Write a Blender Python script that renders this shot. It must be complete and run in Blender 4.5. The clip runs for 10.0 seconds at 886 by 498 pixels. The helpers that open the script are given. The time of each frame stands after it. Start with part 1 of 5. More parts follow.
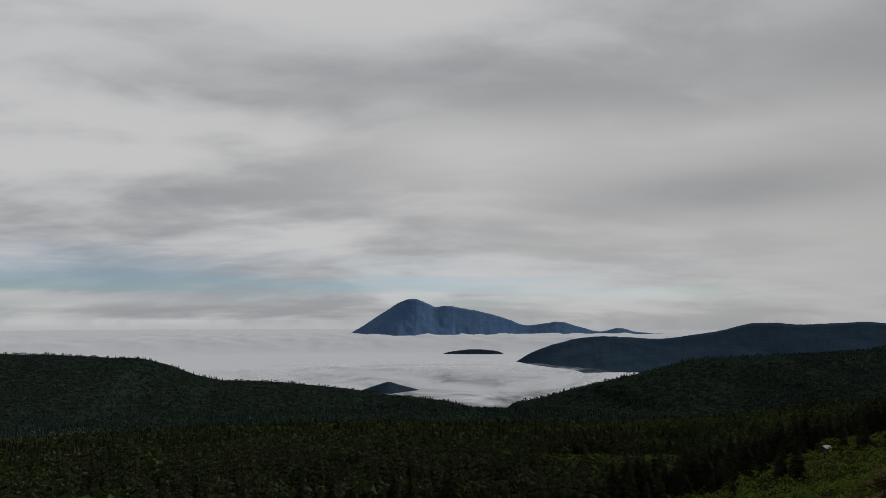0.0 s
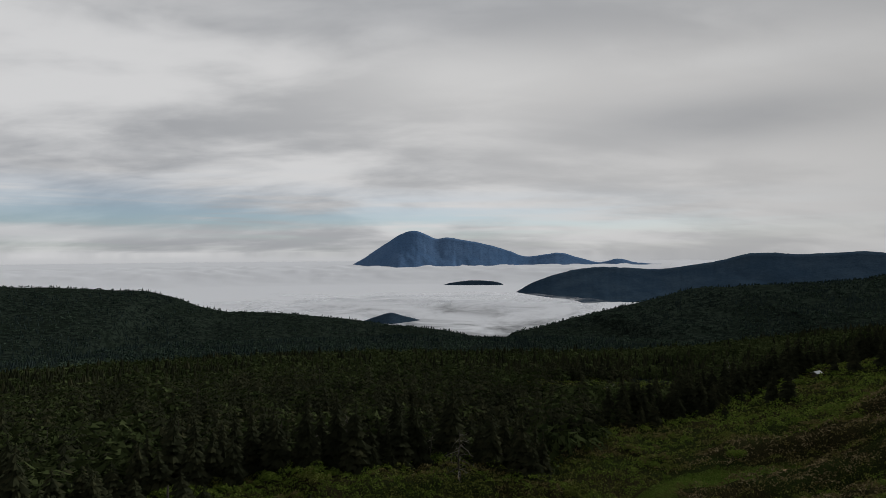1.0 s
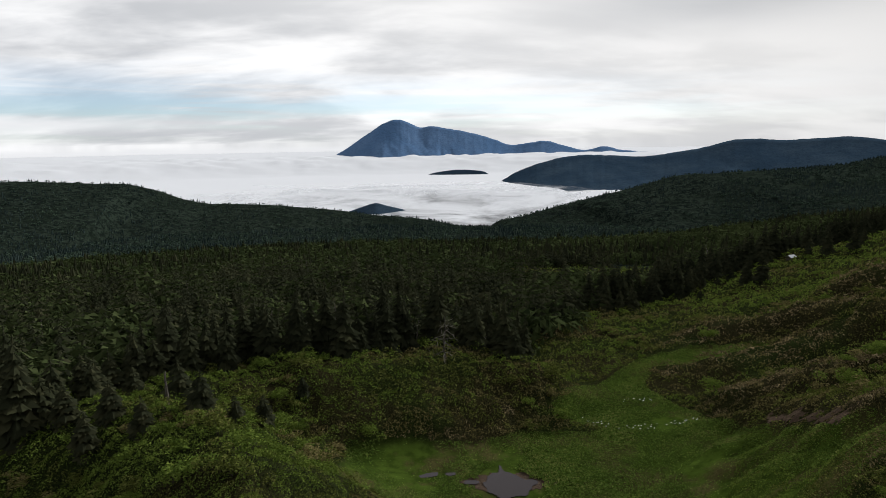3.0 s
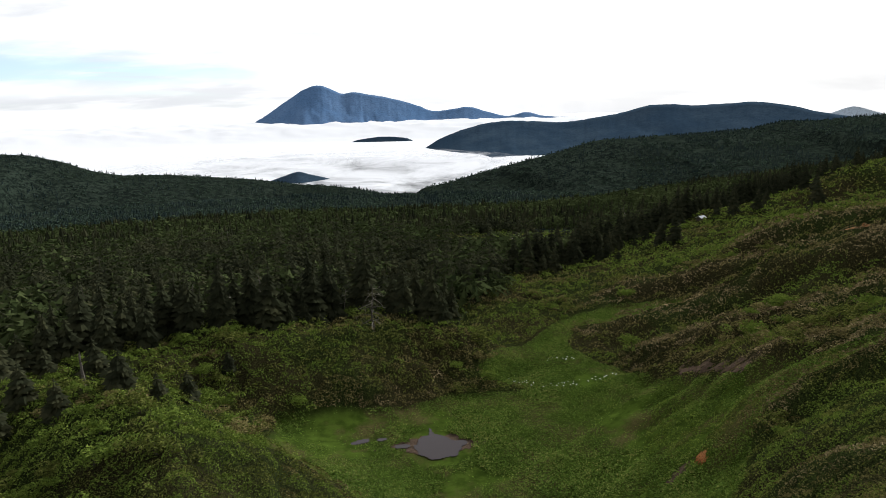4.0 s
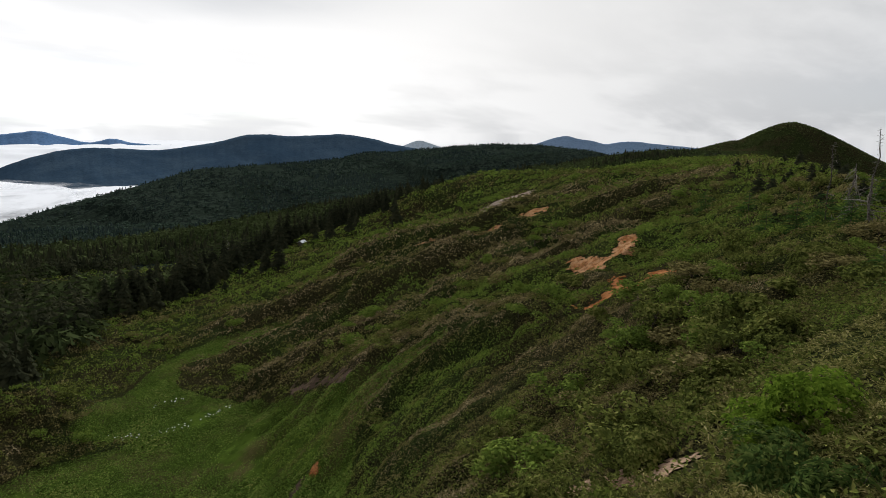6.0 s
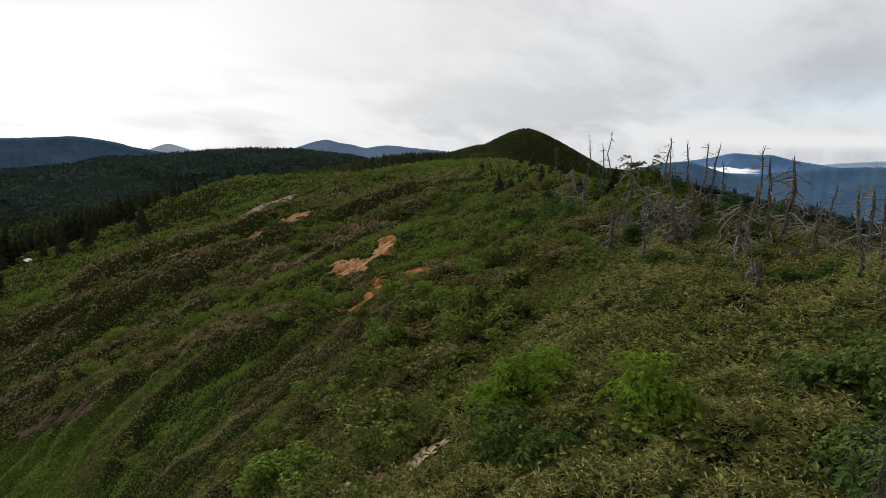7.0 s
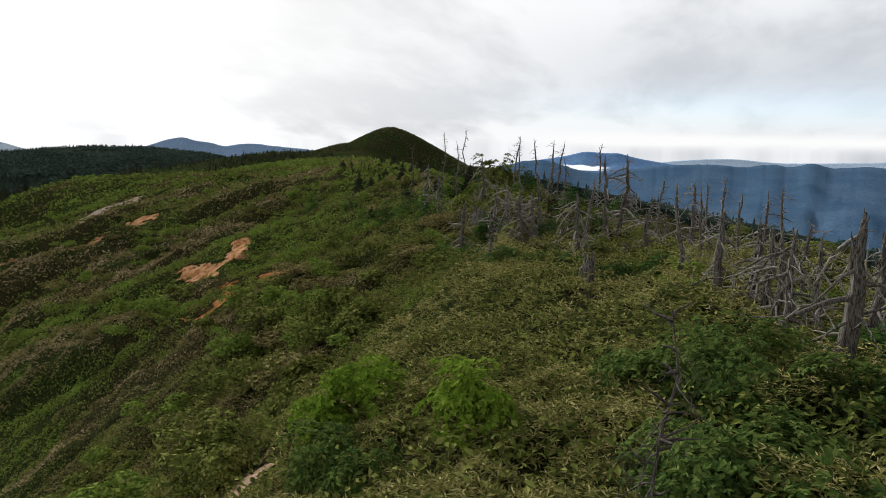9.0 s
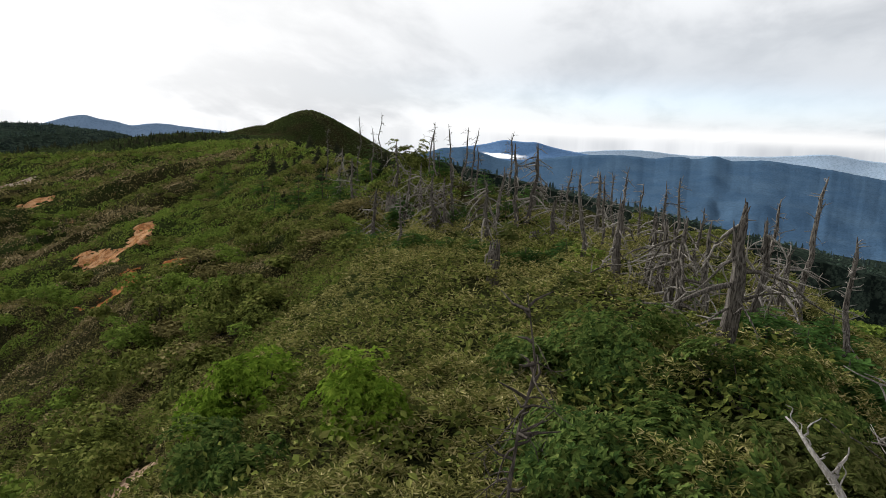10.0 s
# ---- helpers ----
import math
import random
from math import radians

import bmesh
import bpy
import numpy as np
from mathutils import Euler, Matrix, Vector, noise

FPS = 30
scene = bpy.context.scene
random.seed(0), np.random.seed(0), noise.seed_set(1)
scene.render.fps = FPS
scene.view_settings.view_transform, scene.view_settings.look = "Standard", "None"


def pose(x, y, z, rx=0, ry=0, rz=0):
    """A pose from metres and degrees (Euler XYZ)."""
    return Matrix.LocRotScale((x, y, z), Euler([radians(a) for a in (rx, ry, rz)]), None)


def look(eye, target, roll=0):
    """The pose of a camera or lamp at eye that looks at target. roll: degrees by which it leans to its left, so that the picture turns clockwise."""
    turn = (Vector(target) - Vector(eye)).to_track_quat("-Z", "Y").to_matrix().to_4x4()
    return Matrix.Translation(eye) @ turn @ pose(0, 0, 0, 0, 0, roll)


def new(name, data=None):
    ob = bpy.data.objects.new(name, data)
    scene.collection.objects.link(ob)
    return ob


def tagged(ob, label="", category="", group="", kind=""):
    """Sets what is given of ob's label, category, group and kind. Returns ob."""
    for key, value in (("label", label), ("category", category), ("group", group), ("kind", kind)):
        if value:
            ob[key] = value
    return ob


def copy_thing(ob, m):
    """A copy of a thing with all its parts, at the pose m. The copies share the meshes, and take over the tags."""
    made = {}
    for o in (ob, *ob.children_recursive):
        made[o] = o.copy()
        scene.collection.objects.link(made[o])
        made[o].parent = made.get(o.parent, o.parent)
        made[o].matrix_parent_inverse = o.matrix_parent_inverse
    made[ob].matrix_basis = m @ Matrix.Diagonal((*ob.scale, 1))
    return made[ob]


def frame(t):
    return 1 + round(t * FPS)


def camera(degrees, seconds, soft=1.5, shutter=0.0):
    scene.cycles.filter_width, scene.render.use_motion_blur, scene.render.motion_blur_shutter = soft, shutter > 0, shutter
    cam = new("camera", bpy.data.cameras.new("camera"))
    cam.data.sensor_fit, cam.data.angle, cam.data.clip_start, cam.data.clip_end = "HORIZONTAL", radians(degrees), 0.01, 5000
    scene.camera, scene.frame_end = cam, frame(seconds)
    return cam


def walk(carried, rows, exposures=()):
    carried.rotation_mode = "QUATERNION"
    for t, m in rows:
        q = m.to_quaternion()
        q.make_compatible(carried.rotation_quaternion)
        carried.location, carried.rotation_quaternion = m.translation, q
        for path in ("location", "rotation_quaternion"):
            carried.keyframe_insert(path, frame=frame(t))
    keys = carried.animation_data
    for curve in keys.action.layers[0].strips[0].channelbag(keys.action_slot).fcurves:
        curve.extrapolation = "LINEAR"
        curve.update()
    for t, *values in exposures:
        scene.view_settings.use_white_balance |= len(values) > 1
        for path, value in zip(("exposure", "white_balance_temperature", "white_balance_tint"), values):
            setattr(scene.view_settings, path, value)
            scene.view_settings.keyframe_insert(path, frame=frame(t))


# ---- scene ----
cam = camera(68.13, 10.0, soft=0.6)
PATH = [
    (0.0, pose(-3.03, 2.95, -0.16, 96.20, 0.00, 0.00)),
    (0.5, pose(-2.96, 2.84, -0.19, 92.95, 0.04, 0.05)),
    (1.0, pose(-2.90, 2.74, -0.20, 90.25, 0.31, 0.06)),
    (1.5, pose(-2.82, 2.64, -0.16, 87.84, 0.62, 0.10)),
    (2.0, pose(-2.81, 2.52, -0.13, 85.29, 0.77, -0.31)),
    (3.5, pose(-2.71, 2.37, -0.11, 78.80, 0.96, -3.30)),
    (4.0, pose(-2.66, 2.23, -0.06, 77.67, 1.04, -7.87)),
    (4.5, pose(-2.51, 2.08, 0.02, 77.94, 0.98, -15.60)),
    (5.0, pose(-2.31, 1.88, 0.07, 78.34, 0.57, -24.96)),
    (5.2, pose(-2.24, 1.79, 0.07, 78.47, 0.88, -29.01)),
    (6.3, pose(-1.82, 1.23, -0.03, 80.70, -1.03, -47.28)),
    (6.5, pose(-1.75, 1.16, -0.00, 80.93, -0.87, -52.16)),
    (7.0, pose(-1.63, 0.98, 0.04, 80.65, -0.99, -61.84)),
    (7.5, pose(-1.44, 0.79, 0.07, 80.37, -0.57, -66.67)),
    (8.0, pose(-1.12, 0.65, 0.06, 80.28, -0.89, -64.22)),
    (8.5, pose(-0.72, 0.53, 0.03, 80.40, -0.83, -64.06)),
    (9.0, pose(-0.41, 0.39, 0.03, 80.74, -1.19, -73.36)),
    (9.5, pose(-0.19, 0.17, 0.04, 80.31, -1.53, -77.69)),
    (10.0, pose(0.00, 0.00, -0.00, 79.77, -2.61, -80.18)),
]
EXPOSURES = [(0.0, -1.63), (1.0, -1.42), (2.0, -1.1), (3.4, -0.5), (4.0, -0.18), (4.5, 0.0), (5.2, -0.06), (6.5, -0.45), (7.0, -0.27), (7.5, -0.14), (8.5, -0.06), (9.2, 0.0), (10.0, 0.06)]
walk(cam, PATH, EXPOSURES)

# ---- light: high overcast, thin cloud, brightest towards the hidden sun ----
SUN_BEARING, SUN_HEIGHT = 48.0, 30.0
world = bpy.data.worlds.new("overcast_sky")
scene.world = world
world.use_nodes = True


class Nodes:
    """Short hand for wiring a node tree."""

    def __init__(self, tree):
        self.tree = tree
        tree.nodes.clear()

    def add(self, kind, values=None, **settings):
        n = self.tree.nodes.new(kind)
        for key, value in settings.items():
            setattr(n, key, value)
        for key, value in (values or {}).items():
            if isinstance(value, bpy.types.NodeSocket):
                self.tree.links.new(value, n.inputs[key])
            else:
                n.inputs[key].default_value = value
        return n

    def math(self, op, a, b=0.0, c=0.0, clamp=False):
        n = self.add("ShaderNodeMath", operation=op, use_clamp=clamp)
        for k, v in enumerate((a, b, c)):
            if isinstance(v, bpy.types.NodeSocket):
                self.tree.links.new(v, n.inputs[k])
            else:
                n.inputs[k].default_value = v
        return n.outputs[0]

    def ramp(self, x, lo, hi, a=0.0, b=1.0, smooth=True):
        n = self.add("ShaderNodeMapRange", {0: x, 1: lo, 2: hi, 3: a, 4: b}, interpolation_type="SMOOTHSTEP" if smooth else "LINEAR")
        return n.outputs[0]

    def mix(self, f, a, b, blend="MIX"):
        n = self.add("ShaderNodeMix", data_type="RGBA", blend_type=blend)
        for k, v in ((0, f), (6, a), (7, b)):
            if isinstance(v, bpy.types.NodeSocket):
                self.tree.links.new(v, n.inputs[k])
            else:
                n.inputs[k].default_value = v if k == 0 else (*v, 1)
        return n.outputs[2]

    def noise(self, vector, scale, detail=5.0, rough=0.55, warp=0.0):
        n = self.add("ShaderNodeTexNoise", {"Scale": scale, "Detail": detail, "Roughness": rough, "Distortion": warp})
        if vector is not None:
            self.tree.links.new(vector, n.inputs["Vector"])
        return n.outputs[0]


def make_sky():
    n = Nodes(world.node_tree)
    way = n.add("ShaderNodeTexCoord").outputs["Generated"]
    sep = n.add("ShaderNodeSeparateXYZ", {0: way})
    x, y, z = sep.outputs
    up = n.math("MAXIMUM", z, 0.0)
    height = n.math("MULTIPLY", n.math("ARCSINE", z), 57.3)
    bearing = n.math("MULTIPLY", n.math("ARCTAN2", x, y), 57.3)
    # clouds lie on a flat layer: nearer the horizon they run together into bands
    low = n.math("ADD", up, 0.22)
    flat = n.add("ShaderNodeCombineXYZ", {0: n.math("DIVIDE", x, low), 1: n.math("DIVIDE", y, low), 2: 0.7}).outputs[0]
    streak = n.add("ShaderNodeVectorMath", {0: flat, 1: (0.8, 1.35, 1.0)}, operation="MULTIPLY").outputs[0]
    big = n.noise(streak, 1.0, 5, 0.5, 0.4)
    fine = n.noise(streak, 3.2, 7, 0.55, 0.3)
    cloud = n.math("ADD", n.math("MULTIPLY", big, 0.72), n.math("MULTIPLY", fine, 0.28))
    body = n.ramp(cloud, 0.38, 0.61)
    grey = n.mix(body, (0.51, 0.535, 0.575), (0.985, 1.0, 1.025))

    def patch(b, wb, h, wh):
        db = n.math("DIVIDE", n.math("SUBTRACT", bearing, b), wb)
        dh = n.math("DIVIDE", n.math("SUBTRACT", height, h), wh)
        q = n.math("ADD", n.math("MULTIPLY", db, db), n.math("MULTIPLY", dh, dh))
        return n.math("EXPONENT", n.math("MULTIPLY", q, -1.0))

    # the unseen sky overhead is dimmed, so light falls more from the side
    grey = n.mix(1.0, grey, n.mix(n.ramp(height, 24, 55), (1, 1, 1), (0.50, 0.50, 0.51)), "MULTIPLY")
    # so is the unseen sky behind, away from the hidden sun, for more shading
    toward = n.math("ADD", n.math("MULTIPLY", x, math.sin(radians(SUN_BEARING))), n.math("MULTIPLY", y, math.cos(radians(SUN_BEARING))))
    grey = n.mix(1.0, grey, n.mix(n.ramp(toward, 0.15, -0.75), (1, 1, 1), (0.55, 0.555, 0.57)), "MULTIPLY")
    # thin bright cover low down, round the hidden sun
    glow = n.math("ADD", n.math("MULTIPLY", patch(45, 42, 9, 12), 0.9), n.math("MULTIPLY", patch(5, 22, 14, 4.5), 0.35), clamp=True)
    grey = n.mix(glow, grey, (1.04, 1.035, 1.03))
    # two long grey banks in the cover to the north-east, and pale thin cloud between them
    rag = n.math("ADD", 0.55, n.math("MULTIPLY", fine, 0.9))
    dark = n.math("MULTIPLY", n.math("ADD", patch(22, 15, 10.5, 2.3), n.math("MULTIPLY", patch(-4, 22, 20.5, 2.8), 0.75), clamp=True), rag)
    dark = n.math("ADD", dark, n.math("MULTIPLY", patch(33, 12, 19.5, 3.5), 0.8), clamp=True)
    grey = n.mix(n.math("MULTIPLY", dark, 0.6, clamp=True), grey, (0.47, 0.495, 0.535))
    pale = n.math("MULTIPLY", n.math("ADD", patch(2, 9, 15.5, 2.2), patch(26, 8, 15.0, 1.0), clamp=True), rag)
    grey = n.mix(n.math("MULTIPLY", patch(104, 26, 5.5, 5.0), 0.75), grey, (0.60, 0.645, 0.70))
    grey = n.mix(n.math("MULTIPLY", pale, 0.6, clamp=True), grey, (1.02, 1.03, 1.04))
    # the cover is thinner, so brighter, towards the north
    grey = n.mix(1.0, grey, n.mix(n.ramp(bearing, 70, -5), (1, 1, 1), (1.7, 1.68, 1.66)), "MULTIPLY")
    # open air between the layers: blue low in the north-west, hazy in the south-east
    sky = n.add("ShaderNodeTexSky", sky_type="NISHITA", sun_disc=False, sun_elevation=radians(SUN_HEIGHT),
                sun_rotation=radians(SUN_BEARING), altitude=1500.0, air_density=1.0, dust_density=1.5, ozone_density=1.0).outputs[0]
    clear = n.mix(1.0, sky, (0.155, 0.185, 0.225), "MULTIPLY")
    bands = n.noise(n.add("ShaderNodeCombineXYZ", {0: n.math("MULTIPLY", bearing, 0.045), 1: n.math("MULTIPLY", height, 0.75), 2: 3.3}).outputs[0], 1.0, 7, 0.55, 0.4)
    gap = n.math("MULTIPLY", n.math("ADD", patch(-32, 26, 2.6, 2.6), n.math("MULTIPLY", patch(4, 20, 2.5, 1.6), 0.65), clamp=True), n.ramp(bands, 0.62, 0.38))
    gap = n.math("ADD", gap, n.math("MULTIPLY", patch(104, 20, 3.0, 1.6), 0.3), clamp=True)
    col = n.mix(n.math("MULTIPLY", gap, 0.75), grey, clear)
    # a white streak in the blue, and the puffed far rim of the cloud sea
    streak_w = n.math("MULTIPLY", patch(-34, 15, 1.6, 0.55), n.ramp(bands, 0.28, 0.5))
    rim_edge = n.math("ADD", height, n.math("MULTIPLY", n.math("SUBTRACT", n.noise(n.add("ShaderNodeCombineXYZ", {0: n.math("MULTIPLY", bearing, 0.55), 1: n.math("MULTIPLY", height, 1.5), 2: 1.7}).outputs[0], 1.0, 5, 0.6), 0.5), 0.9))
    rim = n.math("MULTIPLY", n.ramp(rim_edge, -0.15, -0.62), n.ramp(bearing, 22, 4))
    white = n.math("MAXIMUM", n.math("MULTIPLY", streak_w, 0.85), n.math("MULTIPLY", rim, 0.9))
    col = n.mix(white, col, (1.36, 1.38, 1.42))
    # a bank of bright cloud low over the south-eastern hills
    bank = n.math("MULTIPLY", n.math("ADD", patch(88, 9, 0.45, 0.6), patch(108, 17, 0.55, 0.6), clamp=True), n.ramp(bands, 0.15, 0.45))
    col = n.mix(n.math("MULTIPLY", bank, 1.0), col, (1.0, 1.0, 1.0))
    # below the horizon: light off the cloud tops
    col = n.mix(n.ramp(z, -0.03, -0.012), (0.82, 0.84, 0.87), col)
    back = n.add("ShaderNodeBackground", {"Color": col, "Strength": 1.0})
    n.add("ShaderNodeOutputWorld", {"Surface": back.outputs[0]})


make_sky()
sun = new("sun", bpy.data.lights.new("sun", "SUN"))
sun.data.energy, sun.data.angle, sun.data.color = 4.4, radians(12), (0.97, 0.985, 1.0)
sb, sh = radians(SUN_BEARING), radians(SUN_HEIGHT)
sun.matrix_world = look((0, 0, 0), (-math.sin(sb) * math.cos(sh), -math.cos(sb) * math.cos(sh), -math.sin(sh)))


# ---- shape of the land ----
def hash01(i, j, seed):
    h = (i * 374761393 + j * 668265263 + seed * 974634721) & 0xFFFFFFFF
    h = ((h ^ (h >> 13)) * 1274126177) & 0xFFFFFFFF
    return ((h ^ (h >> 16)) & 0xFFFFFF) / 16777215.0


def vnoise(x, y, seed=0):
    """Smooth value noise, -1 to 1."""
    xi, yi = np.floor(x), np.floor(y)
    fx, fy = x - xi, y - yi
    fx, fy = fx * fx * (3 - 2 * fx), fy * fy * (3 - 2 * fy)
    i, j = xi.astype(np.int64), yi.astype(np.int64)
    a, b = hash01(i, j, seed), hash01(i + 1, j, seed)
    c, d = hash01(i, j + 1, seed), hash01(i + 1, j + 1, seed)
    return 2 * (a + (b - a) * fx + (c - a) * fy + (a - b - c + d) * fx * fy) - 1


def fbm(x, y, octaves=4, seed=0):
    x, y = np.asarray(x, float), np.asarray(y, float)
    out, amp = np.zeros(np.broadcast(x, y).shape), 1.0
    for k in range(octaves):
        out = out + amp * vnoise(x * 2 ** k + 7.3 * k, y * 2 ** k - 3.1 * k, seed + k)
        amp *= 0.5
    return out / 1.9


def P(bearing, distance, rise):
    """A place by compass bearing, distance and angle above the level of the eye."""
    b = radians(bearing)
    return (distance * math.sin(b), distance * math.cos(b), distance * math.tan(radians(rise)))


def along(x, y, line):
    """Distance to a crest line, height of the crest there, and the side (positive: left of it)."""
    best, zc, side = np.full(x.shape, 1e9), np.zeros(x.shape), np.zeros(x.shape)
    for (ax, ay, az), (bx, by, bz) in zip(line, line[1:]):
        ux, uy = bx - ax, by - ay
        s = np.clip(((x - ax) * ux + (y - ay) * uy) / (ux * ux + uy * uy), 0, 1)
        dx, dy = x - ax - s * ux, y - ay - s * uy
        d = np.hypot(dx, dy)
        near = d < best
        best, zc, side = np.where(near, d, best), np.where(near, az + s * (bz - az), zc), np.where(near, ux * dy - uy * dx, side)
    return best, zc, side


def smax(a, b, k):
    h = np.clip(0.5 + 0.5 * (a - b) / k, 0, 1)
    return b + (a - b) * h + k * h * (1 - h)


# crest lines, each with its slopes to the left and to the right, the width of its rounded top, and how softly it joins the rest
MAIN = [(-70, -30, -16), (-25, -6, -8), (-3, 0, -5.2), (10, 1.5, -4.9), (22, 2.5, -5.2), (36, 8, -6.6), (62, 17, -6.0), (95, 33, -6.0), (140, 58, -6.6), (190, 85, -7.5)]
SHOULDER = [(5, -5, -5.2), (13, -4, -4.5), (19, -6.2, -4.9), (27, -7, -5.5), (39, -5, -5.7), (55, 0, -5.7), (74, 9, -6.0)]
TOP = [(6, -2, -4.6), (13, -2, -4.5), (18, -1.5, -4.5), (25, -2.2, -4.9), (33, 0, -5.2), (42, 4, -5.1), (50, 8, -4.8), (62, 14, -5.0)]
SPUR = [P(30, 205, -11.2), P(33.2, 225, -8.9), P(36.1, 232, -7.4), P(39.5, 238, -5.3), P(41.8, 240, -4.3), P(44.1, 240, -3.6), P(46.3, 236, -3.5), P(49.8, 226, -3.5), P(52.7, 215, -3.4), P(58, 190, -3.3), P(64, 170, -2.9)]
RIB_A = [(78, 24, -6), (64, 43.8, -11.8), (54, 60, -20.5), (45, 76, -32), (40, 84, -40)]
RIB_B = [(120, 50, -6.5), (112, 98, -16.2), (92, 128, -27), (72, 148, -40), (58, 160, -46)]
KNOLL = [(-16, 8, -9), P(-30, 32, -36), P(-25, 44, -35), P(-20, 60, -26.5), P(-24, 84, -20.6), P(-33, 100, -19.5)]
BANK = [P(-33, 100, -19.5), P(-15, 103, -18.8), P(0, 106, -18.8), P(8, 107, -19.8), P(14, 110, -21.5)]
PLATEAU = [(190, 85, -7.5), P(60, 420, -1.7), P(54.5, 520, -2.3), P(47, 700, -4.5)]
PLATEAU_B = [P(60, 420, -1.7), P(64, 520, -1.2), P(70, 620, -1.0), P(75, 600, -2.0)]
FOREST_CREST = [P(-46, 1300, -2.1), P(-34, 1300, -2.4), P(-24.5, 1280, -3.05), P(-22.6, 1270, -3.6), P(-21, 1260, -4.25), P(-18.4, 1250, -4.85), P(-14.3, 1230, -5.0), P(-9, 1200, -5.6), P(-4, 1180, -6.3), P(-1, 1120, -6.8), P(2, 1080, -7.5), P(3.4, 1060, -8.4)]
FOREST_HUMP = [P(-12, 820, -7.6), P(-5, 800, -7.4), P(0, 760, -7.9)]
MID_RIDGE = [P(3.6, 1000, -8.6), P(6.3, 1000, -6.95), P(9.6, 1030, -6.25), P(12, 1060, -5.45), P(15.6, 1080, -4.5), P(18.2, 1100, -3.9), P(21, 1130, -3.05), P(24.9, 1170, -2.8), P(29.8, 1230, -2.4), P(32.7, 1270, -2.05), P(34.6, 1290, -1.6), P(37.5, 1300, -1.55), P(42.2, 1300, -1.15), P(44.9, 1280, -0.95), P(50.5, 1230, -1.0), P(53.8, 1180, -1.2), P(55.4, 1150, -1.9), P(60, 1100, -3.2)]
CONE = P(68.85, 600, 1.2)
CONE_SHOULDER = P(65.2, 590, -0.25)


def ridge(x, y, line, left, right, width):
    d, zc, side = along(x, y, line)
    slope = np.where(side > 0, left, right)
    return zc - slope * (np.sqrt(d * d + width * width) - width)


def furrow(x, y):
    """Rounded ribs with sharp creases between them, running down the flank."""
    bx, by = x + 4 * fbm(x / 30, y / 30, 2, 6), y + 4 * fbm(x / 30, y / 30, 2, 7)
    return np.abs(fbm((bx * 0.62 + by * 0.78) / 13, (bx * 0.78 - by * 0.62) / 52, 2, 5)) * 1.5


MEADOW = [(-12, 66), (-15, 76), (-14, 86), (-4, 87.5), (3, 88.5), (10, 91.5), (22.5, 92.4), (15.5, 98), (22.7, 107.5), (37, 122), (48, 125), (62, 121), (60, 118.5), (47.5, 115), (38, 117), (33, 107), (38, 90), (38, 78),
          (37.5, 68), (39.5, 57), (40, 49), (36, 52), (33, 50.5), (30, 49), (27, 47), (23, 42), (17, 50), (4, 58)]


def meadow_mask(x, y):
    """1 in the wet hollow and up the green gully, fading to 0 over its ragged edge."""
    x, y = np.asarray(x, float), np.asarray(y, float)
    out = np.zeros(x.shape)
    box = (x > -20) & (x < 68) & (y > 36) & (y < 131)
    if not box.any():
        return out
    x, y = x[box], y[box]
    d, _, _ = along(x, y, [(*p, 0) for p in MEADOW + MEADOW[:1]])
    inside = np.zeros(x.shape, bool)
    for (ax, ay), (bx, by) in zip(MEADOW, MEADOW[1:] + MEADOW[:1]):
        inside ^= ((ay > y) != (by > y)) & (x < (bx - ax) * (y - ay) / (by - ay + 1e-9) + ax)
    out[box] = np.clip((np.where(inside, d, -d) + 1.3 * fbm(x / 5, y / 5, 3, 21)) / 1.6 + 0.5, 0, 1)
    return out


# rounded ribs that run down the flank: line over the ground, height, half width
RIBS = [
    ([(136, 103), (118, 107), (108, 107), (98, 113), (92, 120), (85, 131)], 2.2, 8),
    ([(90, 106), (87, 110), (76, 119), (68, 126), (57, 131), (47, 127)], 1.8, 5.5),
    ([(92, 90), (86, 98), (78, 106), (67, 111), (59, 111), (47, 112), (38, 113)], 2.6, 7),
    ([(104, 62), (92, 69), (80, 79)], 2.0, 6),
    ([(82, 58), (72, 72), (65, 80), (58, 85), (51, 88), (44, 96)], 2.8, 7),
    ([(52, 40), (47, 49), (46, 56), (43, 61), (39, 66)], 1.5, 3.5),
    ([(42, 41), (41.5, 46), (40, 51), (36, 54), (31, 52)], 2.0, 5.0),
    ([(37, 22), (35, 28), (32, 30.5), (28, 32.5), (24, 34)], 1.6, 3.6),
    ([(34, 17), (31.5, 21), (27, 22), (24, 24), (19, 25)], 1.1, 2.6),
    ([(26, 12), (22, 16), (18, 19), (13, 22)], 0.8, 2.4),
    ([(150, 70), (132, 80)], 2.0, 7),
    ([(120, 62), (112, 74), (106, 80)], 1.5, 5),
]


def ribs(x, y):
    """Height of the ribs, and how near the crest of one a place lies (1: on it, 0: in a crease)."""
    high, crest = np.zeros(x.shape), np.zeros(x.shape)
    bx, by = x + 1.6 * fbm(x / 9, y / 9, 2, 6), y + 1.6 * fbm(x / 9, y / 9, 2, 7)
    for line, h, w in RIBS:
        d, _, _ = along(bx, by, [(*p, 0) for p in line])
        q = np.clip(1 - (d / w) ** 2, 0, 1)
        high, crest = np.maximum(high, h * q), np.maximum(crest, q)
    return high, crest


